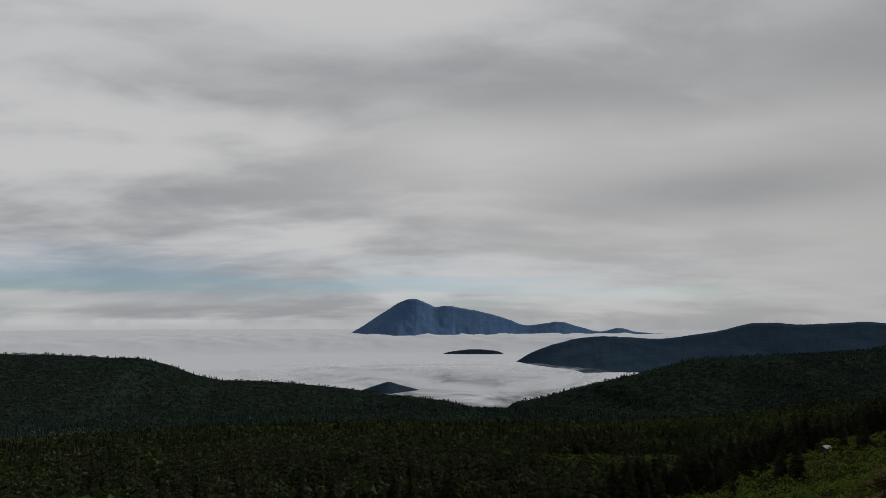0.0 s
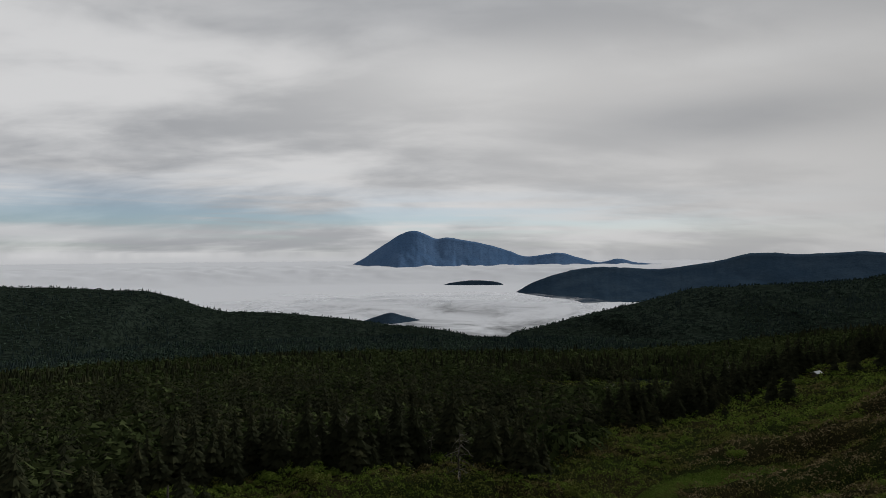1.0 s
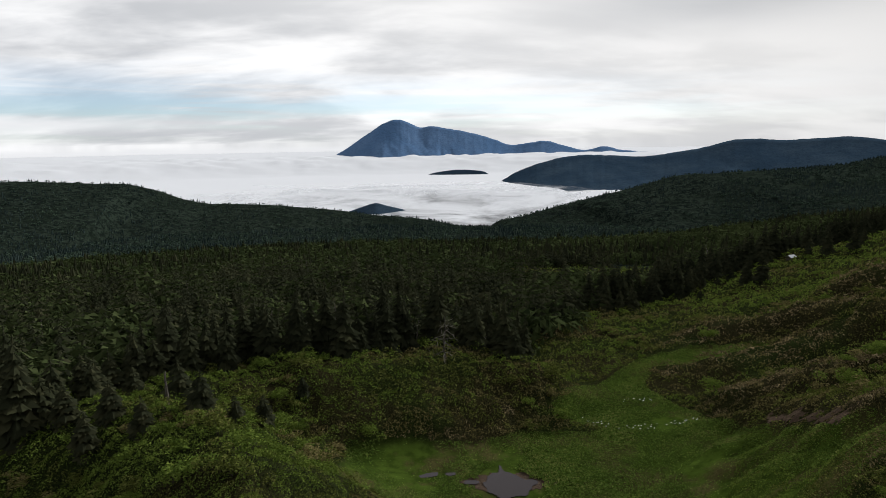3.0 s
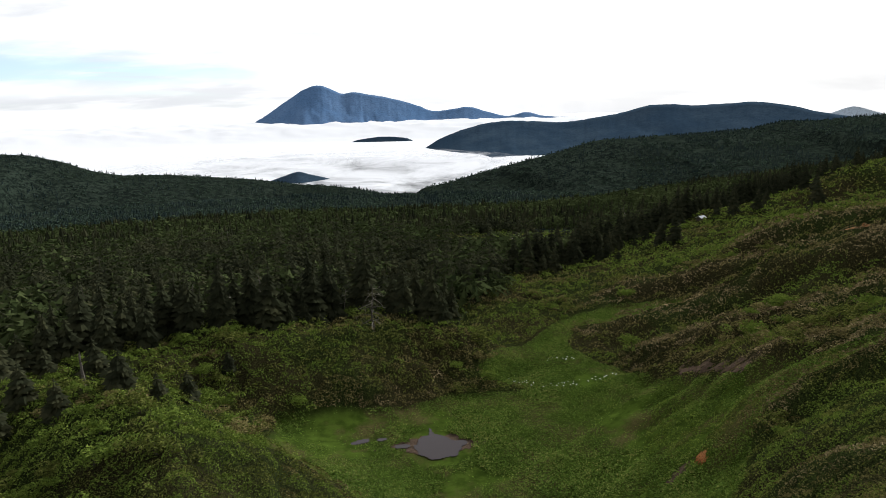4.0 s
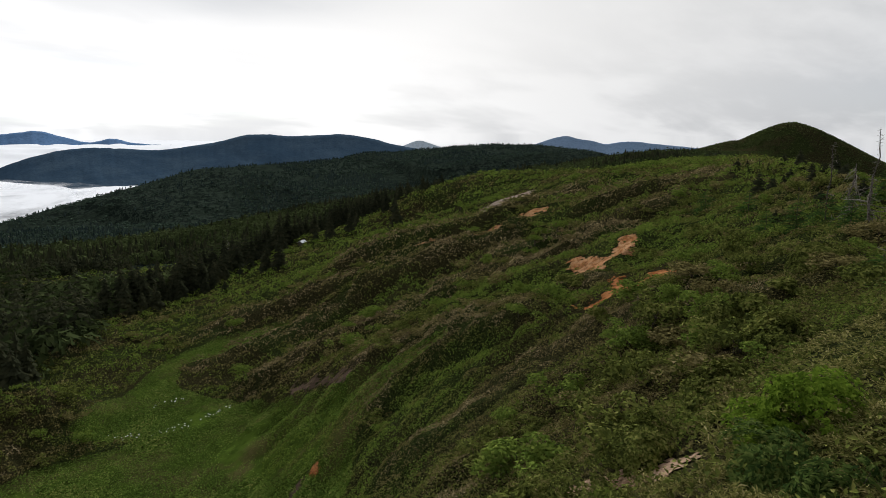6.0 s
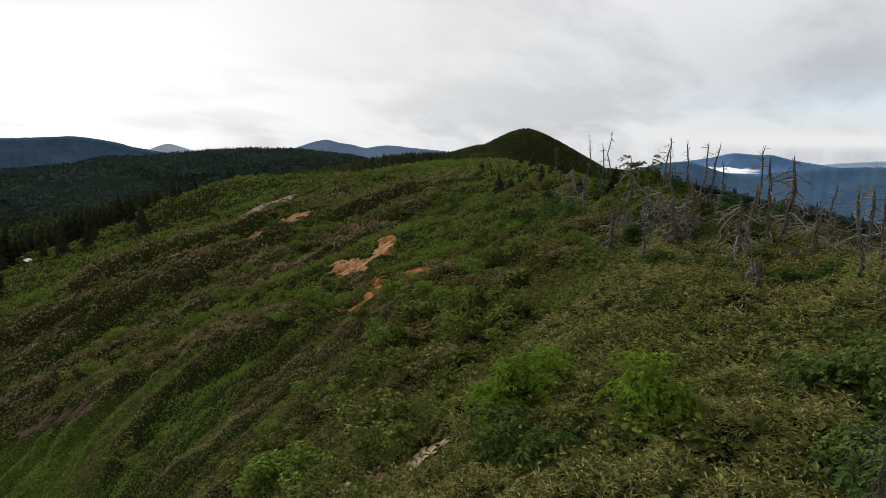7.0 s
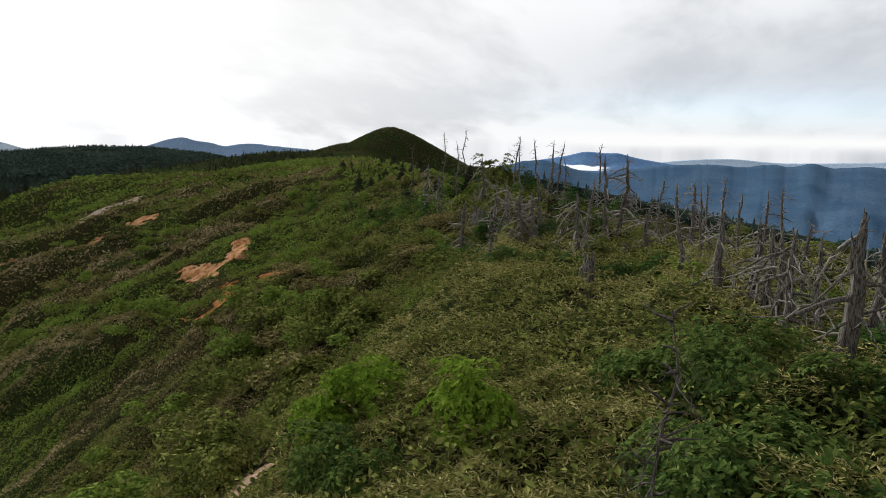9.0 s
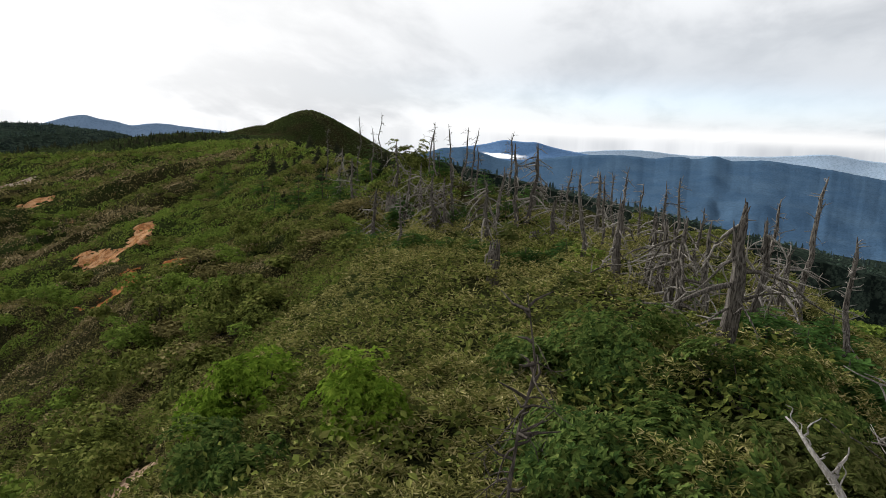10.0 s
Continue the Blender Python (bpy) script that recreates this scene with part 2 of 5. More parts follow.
def scrub(x, y, r, z):
    """Height of the thicket over the slopes: rounded hummocks with creases between them."""
    open_land = np.clip((r - 14) / 20, 0, 1) * np.clip((300 - r) / 60, 0, 1) * np.clip((z + 41.6) / 1.2, 0, 1)
    lumps = 1 - np.abs(fbm(x / 5.5, y / 5.5, 2, 41)) * 2.0
    return open_land * (0.2 + 1.6 * np.clip(lumps, 0, 1) ** 1.3)


def land(x, y):
    """Height of the bare ground. The eye hovers near height 0."""
    x, y = np.asarray(x, float), np.asarray(y, float)
    r = np.hypot(x, y)
    wob = 3.0 * fbm(x / 26, y / 26, 3, 11)
    wx, wy = x + wob * np.clip(r / 60, 0, 1), y + 3.0 * fbm(x / 26, y / 26, 3, 17) * np.clip(r / 60, 0, 1)
    # floor: the wet hollow, then wooded country falling away; a deep valley on the far side of the ridge
    z = np.maximum(-42.5 - 0.1 * np.maximum(r - 150, 0) - 0.26 * np.maximum(r - 900, 0), -235)
    south = np.clip((-(y - 0.30 * x) - 10) / 160, 0, 1) * np.clip((r - 40) / 160, 0, 1)
    z = z - 130 * south * south * (3 - 2 * south)
    z = smax(z, ridge(x, y, FOREST_CREST, 0.45, 0.12, 40), 20)
    z = smax(z, ridge(x, y, FOREST_HUMP, 0.25, 0.12, 40), 10)
    z = smax(z, ridge(x, y, MID_RIDGE, 0.5, 0.095, 60), 12)
    z = smax(z, ridge(x, y, PLATEAU, 0.30, 0.4, 30), 8)
    z = smax(z, ridge(x, y, PLATEAU_B, 0.2, 0.6, 25), 8)
    cd = np.hypot(x - CONE[0], y - CONE[1])
    z = np.maximum(z, CONE[2] - 0.58 * (np.sqrt(cd * cd + 14 * 14) - 14))
    sd = np.hypot(x - CONE_SHOULDER[0], y - CONE_SHOULDER[1])
    z = np.maximum(z, CONE_SHOULDER[2] - 0.34 * (np.sqrt(sd * sd + 8 * 8) - 8))
    z = smax(z, ridge(wx, wy, SPUR, 0.30, 0.30, 14), 6)
    z = smax(z, ridge(wx, wy, RIB_B, 0.34, 0.36, 7), 5)
    z = smax(z, ridge(wx, wy, RIB_A, 0.42, 0.42, 5), 4)
    z = smax(z, ridge(wx, wy, KNOLL, 0.62, 0.62, 5), 3)
    z = smax(z, ridge(x, y, BANK, 0.25, 0.42, 3), 2)
    steep = 0.46 + 0.50 * np.clip((42 - x) / 40, 0, 1)
    z = smax(z, ridge(x, y, MAIN, steep, 0.8, 5), 3)
    z = smax(z, ridge(x, y, SHOULDER, 0.9, 1.0, 3), 1.5)
    z = smax(z, ridge(x, y, TOP, 0.9, 0.9, 5), 1.0)
    z = np.asarray(z)
    # furrows down the flank and general roughness
    flank = np.clip((r - 16) / 12, 0, 1) * np.clip((330 - r) / 60, 0, 1) * np.clip((z + 42) / 4, 0, 1)
    flank = flank * np.clip((along(x, y, MAIN)[0] - 4) / 10, 0, 1) * np.clip(along(x, y, SPUR)[0] / 22, 0, 1)
    z = z + flank * (ribs(x, y)[0] - 0.8 + 1.6 * np.minimum(furrow(x, y), 0.7) + 0.5 * fbm(x / 8, y / 8, 3, 8))
    # hummocks of scrub stand over the bare slope
    z = z + scrub(x, y, r, z) * 0.6 * (1 - meadow_mask(x, y))
    far = np.clip((r - 250) / 500, 0, 1)
    return z + far * 5.0 * fbm(x / 160, y / 160, 4, 3) + 0.12 * fbm(x / 2.2, y / 2.2, 2, 9)


# ---- materials ----
def material(name):
    m = bpy.data.materials.new(name)
    m.use_nodes = True
    return m, Nodes(m.node_tree)


def finish(n, color, rough=0.9, bump=None, strength=0.3, distance=0.05, translucent=0.0, gloss=0.0):
    b = n.add("ShaderNodeBsdfPrincipled", {"Base Color": color, "Roughness": rough, "Specular IOR Level": gloss})
    if bump is not None:
        b_n = n.add("ShaderNodeBump", {"Strength": strength, "Distance": distance, "Height": bump})
        n.tree.links.new(b_n.outputs[0], b.inputs["Normal"])
    out = b.outputs[0]
    if translucent:
        t = n.add("ShaderNodeBsdfTranslucent", {"Color": color})
        out = n.add("ShaderNodeMixShader", {0: translucent, 1: b.outputs[0], 2: t.outputs[0]}).outputs[0]
    n.add("ShaderNodeOutputMaterial", {"Surface": out})


def where(n):
    return n.add("ShaderNodeNewGeometry").outputs["Position"]


def leaf_material(name, colors, zone=0.08, spread=0.5, translucent=0.25, rough=0.55, gloss=0.0):
    """Leaves: colour differs leaf by leaf and drifts from patch to patch."""
    m, n = material(name)
    one = n.add("ShaderNodeNewGeometry").outputs["Random Per Island"]
    drift = n.ramp(n.noise(where(n), zone, 3, 0.6), 0.35, 0.65)
    mixed = n.math("ADD", n.math("MULTIPLY", one, spread), n.math("MULTIPLY", drift, 1 - spread))
    ramp = n.add("ShaderNodeValToRGB", {0: mixed})
    e = ramp.color_ramp.elements
    while len(e) < len(colors):
        e.new(0.5)
    for k, c in enumerate(colors):
        e[k].position, e[k].color = k / (len(colors) - 1), (*c, 1)
    finish(n, ramp.outputs[0], rough, translucent=translucent, gloss=gloss)
    return m


def bark_material(name, dark, light, scale=6.0):
    m, n = material(name)
    co = n.add("ShaderNodeTexCoord").outputs["Object"]
    long = n.add("ShaderNodeVectorMath", {0: co, 1: (6, 6, 0.9)}, operation="MULTIPLY").outputs[0]
    g = n.noise(long, scale, 6, 0.65, 0.5)
    own = n.add("ShaderNodeObjectInfo").outputs["Random"]
    c = n.mix(n.ramp(g, 0.35, 0.65), dark, light)
    c = n.mix(n.math("MULTIPLY", own, 0.45), c, dark)
    finish(n, c, 0.85, g, 0.6, 0.02)
    return m


def ground_material():
    m, n = material("ground_cover")
    p = where(n)
    cover = n.add("ShaderNodeAttribute", attribute_name="cover")
    sep = n.add("ShaderNodeSeparateColor", {0: cover.outputs["Color"]})
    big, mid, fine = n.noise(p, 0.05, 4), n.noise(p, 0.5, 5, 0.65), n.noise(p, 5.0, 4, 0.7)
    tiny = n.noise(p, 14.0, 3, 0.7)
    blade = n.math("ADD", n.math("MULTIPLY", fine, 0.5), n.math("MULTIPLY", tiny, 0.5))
    # shade between the clumps is painted into the litter and green as near-black
    shaded_litter = n.mix(n.ramp(blade, 0.42, 0.60), (0.007, 0.007, 0.004), (0.050, 0.045, 0.018))
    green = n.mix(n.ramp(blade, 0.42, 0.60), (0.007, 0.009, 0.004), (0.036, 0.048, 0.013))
    shaded_litter = n.mix(n.ramp(big, 0.42, 0.58), shaded_litter, green)
    meadow = n.mix(n.ramp(mid, 0.3, 0.7), (0.026, 0.043, 0.007), (0.06, 0.094, 0.014))
    meadow = n.mix(n.math("MULTIPLY", n.ramp(n.noise(p, 0.13, 5, 0.65), 0.46, 0.60), 0.85), meadow, n.mix(n.ramp(fine, 0.4, 0.6), (0.045, 0.042, 0.014), (0.095, 0.078, 0.032)))
    # canopy shading painted into the ground colour: lighter crowns, dark gaps between
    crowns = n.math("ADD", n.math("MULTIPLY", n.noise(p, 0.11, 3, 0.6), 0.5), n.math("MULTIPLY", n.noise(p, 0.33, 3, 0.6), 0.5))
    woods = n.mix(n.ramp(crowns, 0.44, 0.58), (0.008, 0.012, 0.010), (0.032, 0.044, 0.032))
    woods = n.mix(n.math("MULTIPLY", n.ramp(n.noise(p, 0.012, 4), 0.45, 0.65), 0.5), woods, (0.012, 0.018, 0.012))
    c = n.mix(sep.outputs[0], shaded_litter, meadow)
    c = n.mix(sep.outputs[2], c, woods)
    c = n.mix(n.math("MULTIPLY", sep.outputs[1], 1.0), c, n.mix(fine, (0.09, 0.06, 0.04), (0.2, 0.14, 0.09)))
    finish(n, c, 0.95, fine, 0.5, 0.08)
    return m


def hazed_hill_material(name, a, b, scale=0.02):
    m, n = material(name)
    p = where(n)
    g = n.noise(p, scale, 6, 0.65)
    h = n.noise(p, scale * 6, 4, 0.6)
    c = n.mix(n.ramp(g, 0.35, 0.65), a, b)
    c = n.mix(n.math("MULTIPLY", n.ramp(h, 0.4, 0.7), 0.3), c, a)
    c = n.mix(n.math("MULTIPLY", n.ramp(n.noise(p, scale * 22, 4, 0.7), 0.45, 0.62), 0.4), c, n.mix(0.5, a, (0, 0, 0)))
    finish(n, c, 1.0, h, 0.35, 6.0)
    return m


MAT_GROUND = ground_material()
# aerial haze is painted into these base colours, from blue to pale
MAT_BLUE = hazed_hill_material("volcano_painted_haze", (0.10, 0.19, 0.34), (0.135, 0.23, 0.385), 0.004)
MAT_BLUE_DARK = hazed_hill_material("dark_forest_painted_haze", (0.032, 0.058, 0.09), (0.05, 0.08, 0.112), 0.008)
MAT_BLUE_VALLEY = hazed_hill_material("valley_forest_painted_haze", (0.044, 0.084, 0.138), (0.062, 0.106, 0.158), 0.009)
MAT_BLUE_HAZE = hazed_hill_material("range_painted_haze", (0.19, 0.28, 0.40), (0.22, 0.31, 0.43), 0.004)
MAT_BLUE_FAINT = hazed_hill_material("blue_range_painted_haze", (0.36, 0.46, 0.57), (0.40, 0.50, 0.60), 0.004)
MAT_BLUE_PALE = hazed_hill_material("far_range_painted_haze", (0.55, 0.64, 0.72), (0.60, 0.69, 0.76), 0.004)


def cloud_material():
    m, n = material("cloud_tops")
    p = where(n)
    soft = n.noise(p, 0.006, 6, 0.6, 0.6)
    edge = n.add("ShaderNodeAttribute", attribute_name="thin").outputs["Fac"]
    d = n.add("ShaderNodeBsdfDiffuse", {"Color": (0.89, 0.897, 0.91, 1)})
    t = n.add("ShaderNodeBsdfTransparent")
    thin = n.math("ADD", edge, n.math("MULTIPLY", n.math("SUBTRACT", soft, 0.5), 1.1))
    fac = n.ramp(thin, 0.25, 0.8)
    n.add("ShaderNodeOutputMaterial", {"Surface": n.add("ShaderNodeMixShader", {0: fac, 1: t.outputs[0], 2: d.outputs[0]}).outputs[0]})
    return m


MAT_CLOUD = cloud_material()


# ---- building helpers ----
def mesh_of(name, verts, faces, mat, smooth=True):
    """A mesh from arrays; faces all have the same number of corners."""
    me = bpy.data.meshes.new(name)
    verts, faces = np.asarray(verts, np.float32), np.asarray(faces, np.int32)
    nf, k = faces.shape
    me.vertices.add(len(verts))
    me.vertices.foreach_set("co", verts.ravel())
    me.loops.add(nf * k)
    me.loops.foreach_set("vertex_index", faces.ravel())
    me.polygons.add(nf)
    me.polygons.foreach_set("loop_start", np.arange(0, nf * k, k, dtype=np.int32))
    me.polygons.foreach_set("use_smooth", np.full(nf, smooth))
    me.update(calc_edges=True)
    me.materials.append(mat)
    return me


def grid_faces(rows, cols, wrap=False):
    c = np.arange(cols if wrap else cols - 1)
    r = np.arange(rows - 1)[:, None]
    a, b = r * cols + c, r * cols + (c + 1) % cols
    return np.stack([a, b, b + cols, a + cols], -1).reshape(-1, 4)


# ---- the ground, one sheet out to the horizon ----
def clearing(x, y):
    """Below 1 in the open glade among the woods."""
    return np.hypot((x - 62) / 34, (y - 262) / 24) + 0.45 * fbm(x / 14, y / 14, 3, 23)


def build_ground():
    view = np.arange(-44, 124, 0.42)
    back = np.arange(124, 316, 3.0)
    bearings = np.radians(np.concatenate([view, back]))
    radii = np.concatenate([[0.3, 1.5, 3], np.geomspace(4.5, 320, 340), np.geomspace(325, 4950, 130)])
    rr, bb = np.meshgrid(radii, bearings, indexing="ij")
    x, y = rr * np.sin(bb), rr * np.cos(bb)
    z = land(x, y)
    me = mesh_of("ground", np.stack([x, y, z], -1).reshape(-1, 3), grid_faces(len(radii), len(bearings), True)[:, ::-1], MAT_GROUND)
    meadow = meadow_mask(x, y)
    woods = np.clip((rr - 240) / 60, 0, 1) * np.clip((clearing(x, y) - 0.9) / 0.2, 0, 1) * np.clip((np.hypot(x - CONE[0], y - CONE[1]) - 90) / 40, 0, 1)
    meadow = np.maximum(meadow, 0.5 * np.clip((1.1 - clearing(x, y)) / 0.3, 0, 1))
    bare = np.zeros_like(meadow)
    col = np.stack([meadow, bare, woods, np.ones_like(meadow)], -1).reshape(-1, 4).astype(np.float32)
    at = me.color_attributes.new("cover", "FLOAT_COLOR", "POINT")
    at.data.foreach_set("color", col.ravel())
    ob = new("ground", me)
    tagged(ob, "rough mountain ridge ground falling into a wooded basin", "ground", kind="structure")


build_ground()


# ---- far mountains ----
def spline(points, n):
    """Smooth heights along a list of (bearing, rise)."""
    b = np.array([p[0] for p in points], float)
    e = np.array([p[1] for p in points], float)
    bb = np.linspace(b[0], b[-1], n)
    i = np.clip(np.searchsorted(b, bb) - 1, 0, len(b) - 2)
    m = np.gradient(e, b)
    h = b[i + 1] - b[i]
    t = (bb - b[i]) / h
    ee = (2 * t ** 3 - 3 * t ** 2 + 1) * e[i] + (t ** 3 - 2 * t ** 2 + t) * h * m[i] + (-2 * t ** 3 + 3 * t ** 2) * e[i + 1] + (t ** 3 - t ** 2) * h * m[i + 1]
    return bb, ee


def mountain(name, label, crest, distance, foot, front, behind, mat, rough=0.12, seed=1, n=260, small=0.02):
    """A hill shaped to fit the camera's view: its crest by bearing and rise, a furrowed front slope and a plain back
    slope.
    """
    bb, ee = spline(crest, n)
    ee = ee + small * fbm(bb * 2.2, bb * 0 + seed, 4, seed)
    top = distance * np.tan(np.radians(ee))
    rows = []
    steps = np.concatenate([np.linspace(-1, 0, 40), np.linspace(0.15, 1, 8)])
    for s in steps:
        far = distance + (front if s < 0 else behind) * s
        drop = abs(s) ** 0.85
        arc = bb * distance / 57.3
        gully = rough * (1 - np.abs(fbm(arc / 160 + 0.6 * s, np.full(n, s * front / 300.0), 4, seed)) * 1.6) * math.sin(math.pi * min(1, abs(s))) * (top - foot)
        z = top + (foot - top) * drop - (gully if s < 0 else 0) * 0.7
        b = np.radians(bb)
        rows.append(np.stack([far * np.sin(b), far * np.cos(b), z], -1))
    me = mesh_of(name, np.concatenate(rows), grid_faces(len(steps), n)[:, ::-1], mat)
    return tagged(new(name, me), label, "mountain", kind="structure")


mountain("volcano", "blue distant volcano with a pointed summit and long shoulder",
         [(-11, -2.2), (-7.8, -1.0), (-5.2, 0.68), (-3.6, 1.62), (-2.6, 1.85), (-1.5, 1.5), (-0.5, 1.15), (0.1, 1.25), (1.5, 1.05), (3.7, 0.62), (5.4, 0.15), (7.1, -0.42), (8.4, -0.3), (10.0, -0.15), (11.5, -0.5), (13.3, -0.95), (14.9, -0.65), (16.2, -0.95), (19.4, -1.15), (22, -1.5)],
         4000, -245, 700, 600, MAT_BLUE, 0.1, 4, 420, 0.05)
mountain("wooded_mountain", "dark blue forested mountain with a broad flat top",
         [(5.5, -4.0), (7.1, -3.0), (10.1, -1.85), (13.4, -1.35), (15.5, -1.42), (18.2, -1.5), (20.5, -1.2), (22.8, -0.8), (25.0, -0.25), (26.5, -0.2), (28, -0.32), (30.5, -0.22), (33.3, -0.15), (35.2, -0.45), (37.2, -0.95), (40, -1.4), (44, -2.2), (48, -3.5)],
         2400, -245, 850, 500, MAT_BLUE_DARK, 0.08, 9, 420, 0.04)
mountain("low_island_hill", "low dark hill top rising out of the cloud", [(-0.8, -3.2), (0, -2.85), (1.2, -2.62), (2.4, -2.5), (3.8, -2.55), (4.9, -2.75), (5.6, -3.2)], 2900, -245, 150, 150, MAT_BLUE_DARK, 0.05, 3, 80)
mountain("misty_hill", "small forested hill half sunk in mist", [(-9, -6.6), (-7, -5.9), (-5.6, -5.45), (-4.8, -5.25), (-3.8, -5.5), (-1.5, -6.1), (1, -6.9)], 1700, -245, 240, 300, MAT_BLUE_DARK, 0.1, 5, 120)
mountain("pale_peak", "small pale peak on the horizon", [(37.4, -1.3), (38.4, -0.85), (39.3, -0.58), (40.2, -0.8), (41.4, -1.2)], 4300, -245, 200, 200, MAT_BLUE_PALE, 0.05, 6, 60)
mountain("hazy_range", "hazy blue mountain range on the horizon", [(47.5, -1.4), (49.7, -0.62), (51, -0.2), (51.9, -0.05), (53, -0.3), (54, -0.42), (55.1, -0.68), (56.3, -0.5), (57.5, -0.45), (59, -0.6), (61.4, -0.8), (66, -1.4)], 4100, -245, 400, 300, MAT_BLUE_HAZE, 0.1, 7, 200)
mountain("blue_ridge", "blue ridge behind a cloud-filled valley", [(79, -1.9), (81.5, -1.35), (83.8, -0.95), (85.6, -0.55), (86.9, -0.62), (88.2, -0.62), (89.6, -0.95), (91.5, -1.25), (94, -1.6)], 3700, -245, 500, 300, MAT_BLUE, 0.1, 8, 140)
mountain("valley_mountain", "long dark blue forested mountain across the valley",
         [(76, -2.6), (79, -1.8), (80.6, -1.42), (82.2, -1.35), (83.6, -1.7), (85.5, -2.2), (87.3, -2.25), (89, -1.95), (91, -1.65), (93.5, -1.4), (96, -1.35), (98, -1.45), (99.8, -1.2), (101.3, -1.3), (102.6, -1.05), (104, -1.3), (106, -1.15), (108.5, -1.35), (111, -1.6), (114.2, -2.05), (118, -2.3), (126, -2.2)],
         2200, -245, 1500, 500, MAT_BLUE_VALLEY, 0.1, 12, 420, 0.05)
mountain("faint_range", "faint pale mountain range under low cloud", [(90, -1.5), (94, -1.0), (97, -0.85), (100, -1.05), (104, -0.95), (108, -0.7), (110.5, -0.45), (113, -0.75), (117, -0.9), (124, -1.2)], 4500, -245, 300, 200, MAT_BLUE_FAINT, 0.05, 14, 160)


# ---- sea of cloud over the lowland ----
def cloud_sheet(name, label, b0, b1, r0, r1, height, thin, bumps, nb=180, nr=130):
    bearings, radii = np.radians(np.linspace(b0, b1, nb)), np.geomspace(r0, r1, nr)
    rr, bb = np.meshgrid(radii, bearings, indexing="ij")
    x, y = rr * np.sin(bb), rr * np.cos(bb)
    z = height(rr, bb) + bumps * fbm(x / 420, y / 420, 2, 31) * np.clip(rr / 2400, 0.3, 1.3) + np.clip((rr - 2900) / 500, 0, 1) * (24 * np.abs(fbm(x / 95, y / 95, 4, 33)) - 5) * np.clip((4300 - rr) / 500, 0.2, 1)
    me = mesh_of(name, np.stack([x, y, z], -1).reshape(-1, 3), grid_faces(nr, nb)[:, ::-1], MAT_CLOUD)
    at = me.attributes.new("thin", "FLOAT", "POINT")
    at.data.foreach_set("value", thin(rr, bb).astype(np.float32).ravel())
    return tagged(new(name, me), label, "cloud", kind="structure")


def sea_height(r, b):
    t = np.clip((r - 2950) / 600, 0, 1)
    return -150 - 38 * np.clip((2100 - r) / 450, 0, 1) + (r - 1300) * 0.002 + 60 * t * t * (3 - 2 * t) + np.maximum(r - 3400, 0) * 0.012


cloud_sheet("cloud_sea", "white sea of cloud filling the lowland", -70, 30, 1120, 4900, sea_height,
            lambda r, b: np.clip((r - 1180 - 420 * np.exp(-((np.degrees(b) - 1) / 8) ** 2)) / 520, 0, 1.5), 0.5)
cloud_sheet("mist_veil", "thin mist veil on the cloud's near edge", -24, 16, 1050, 2600, lambda r, b: sea_height(r, b) + 6,
            lambda r, b: np.clip((r - 1150) / 500, 0, 0.62) * np.clip((b + 0.42) / 0.2, 0, 1) * np.clip((0.28 - b) / 0.1, 0, 1) * np.clip((2600 - r) / 700, 0, 1), 1.5, 120, 70)
cloud_sheet("valley_cloud", "white cloud lying in a far valley", 83, 90, 2500, 3500, lambda r, b: -100 + 0 * r,
            lambda r, b: np.clip(1.25 - np.hypot((np.degrees(b) - 85.6 - (r - 2500) * -0.0006) / 2.6, (r - 3050) / 480), 0, 1.2), 3, 60, 50)


# ---- bare soil scars on the flank ----
def soil_material(name, a, b, c):
    m, n = material(name)
    p = where(n)
    g, f = n.noise(p, 0.9, 6, 0.7, 0.8), n.noise(p, 5.0, 5, 0.75)
    col = n.mix(n.ramp(g, 0.40, 0.56), a, b)
    col = n.mix(n.math("MULTIPLY", n.ramp(n.noise(p, 2.4, 5, 0.7, 1.2), 0.52, 0.66), 0.8), col, c)
    col = n.mix(n.ramp(n.math("ADD", n.math("MULTIPLY", f, 0.6), n.math("MULTIPLY", g, 0.4)), 0.52, 0.40), col, c)
    finish(n, col, 0.95, f, 0.7, 0.1)
    return m


MAT_SOIL = soil_material("orange_bare_soil", (0.33, 0.135, 0.045), (0.40, 0.23, 0.12), (0.12, 0.06, 0.03))
MAT_GRAVEL = soil_material("pale_gravel_soil", (0.33, 0.25, 0.19), (0.42, 0.35, 0.29), (0.22, 0.14, 0.10))
MAT_SOIL_DEEP = soil_material("deep_orange_soil", (0.26, 0.085, 0.025), (0.34, 0.15, 0.06), (0.10, 0.045, 0.02))
MAT_TRAIL = soil_material("trodden_trail_soil", (0.25, 0.15, 0.09), (0.33, 0.225, 0.15), (0.12, 0.08, 0.05))
MAT_TAN_SOIL = soil_material("tan_dry_soil", (0.30, 0.20, 0.10), (0.40, 0.29, 0.17), (0.16, 0.11, 0.06))
MAT_PEAT = soil_material("dark_peat", (0.045, 0.031, 0.022), (0.078, 0.054, 0.038), (0.12, 0.088, 0.062))
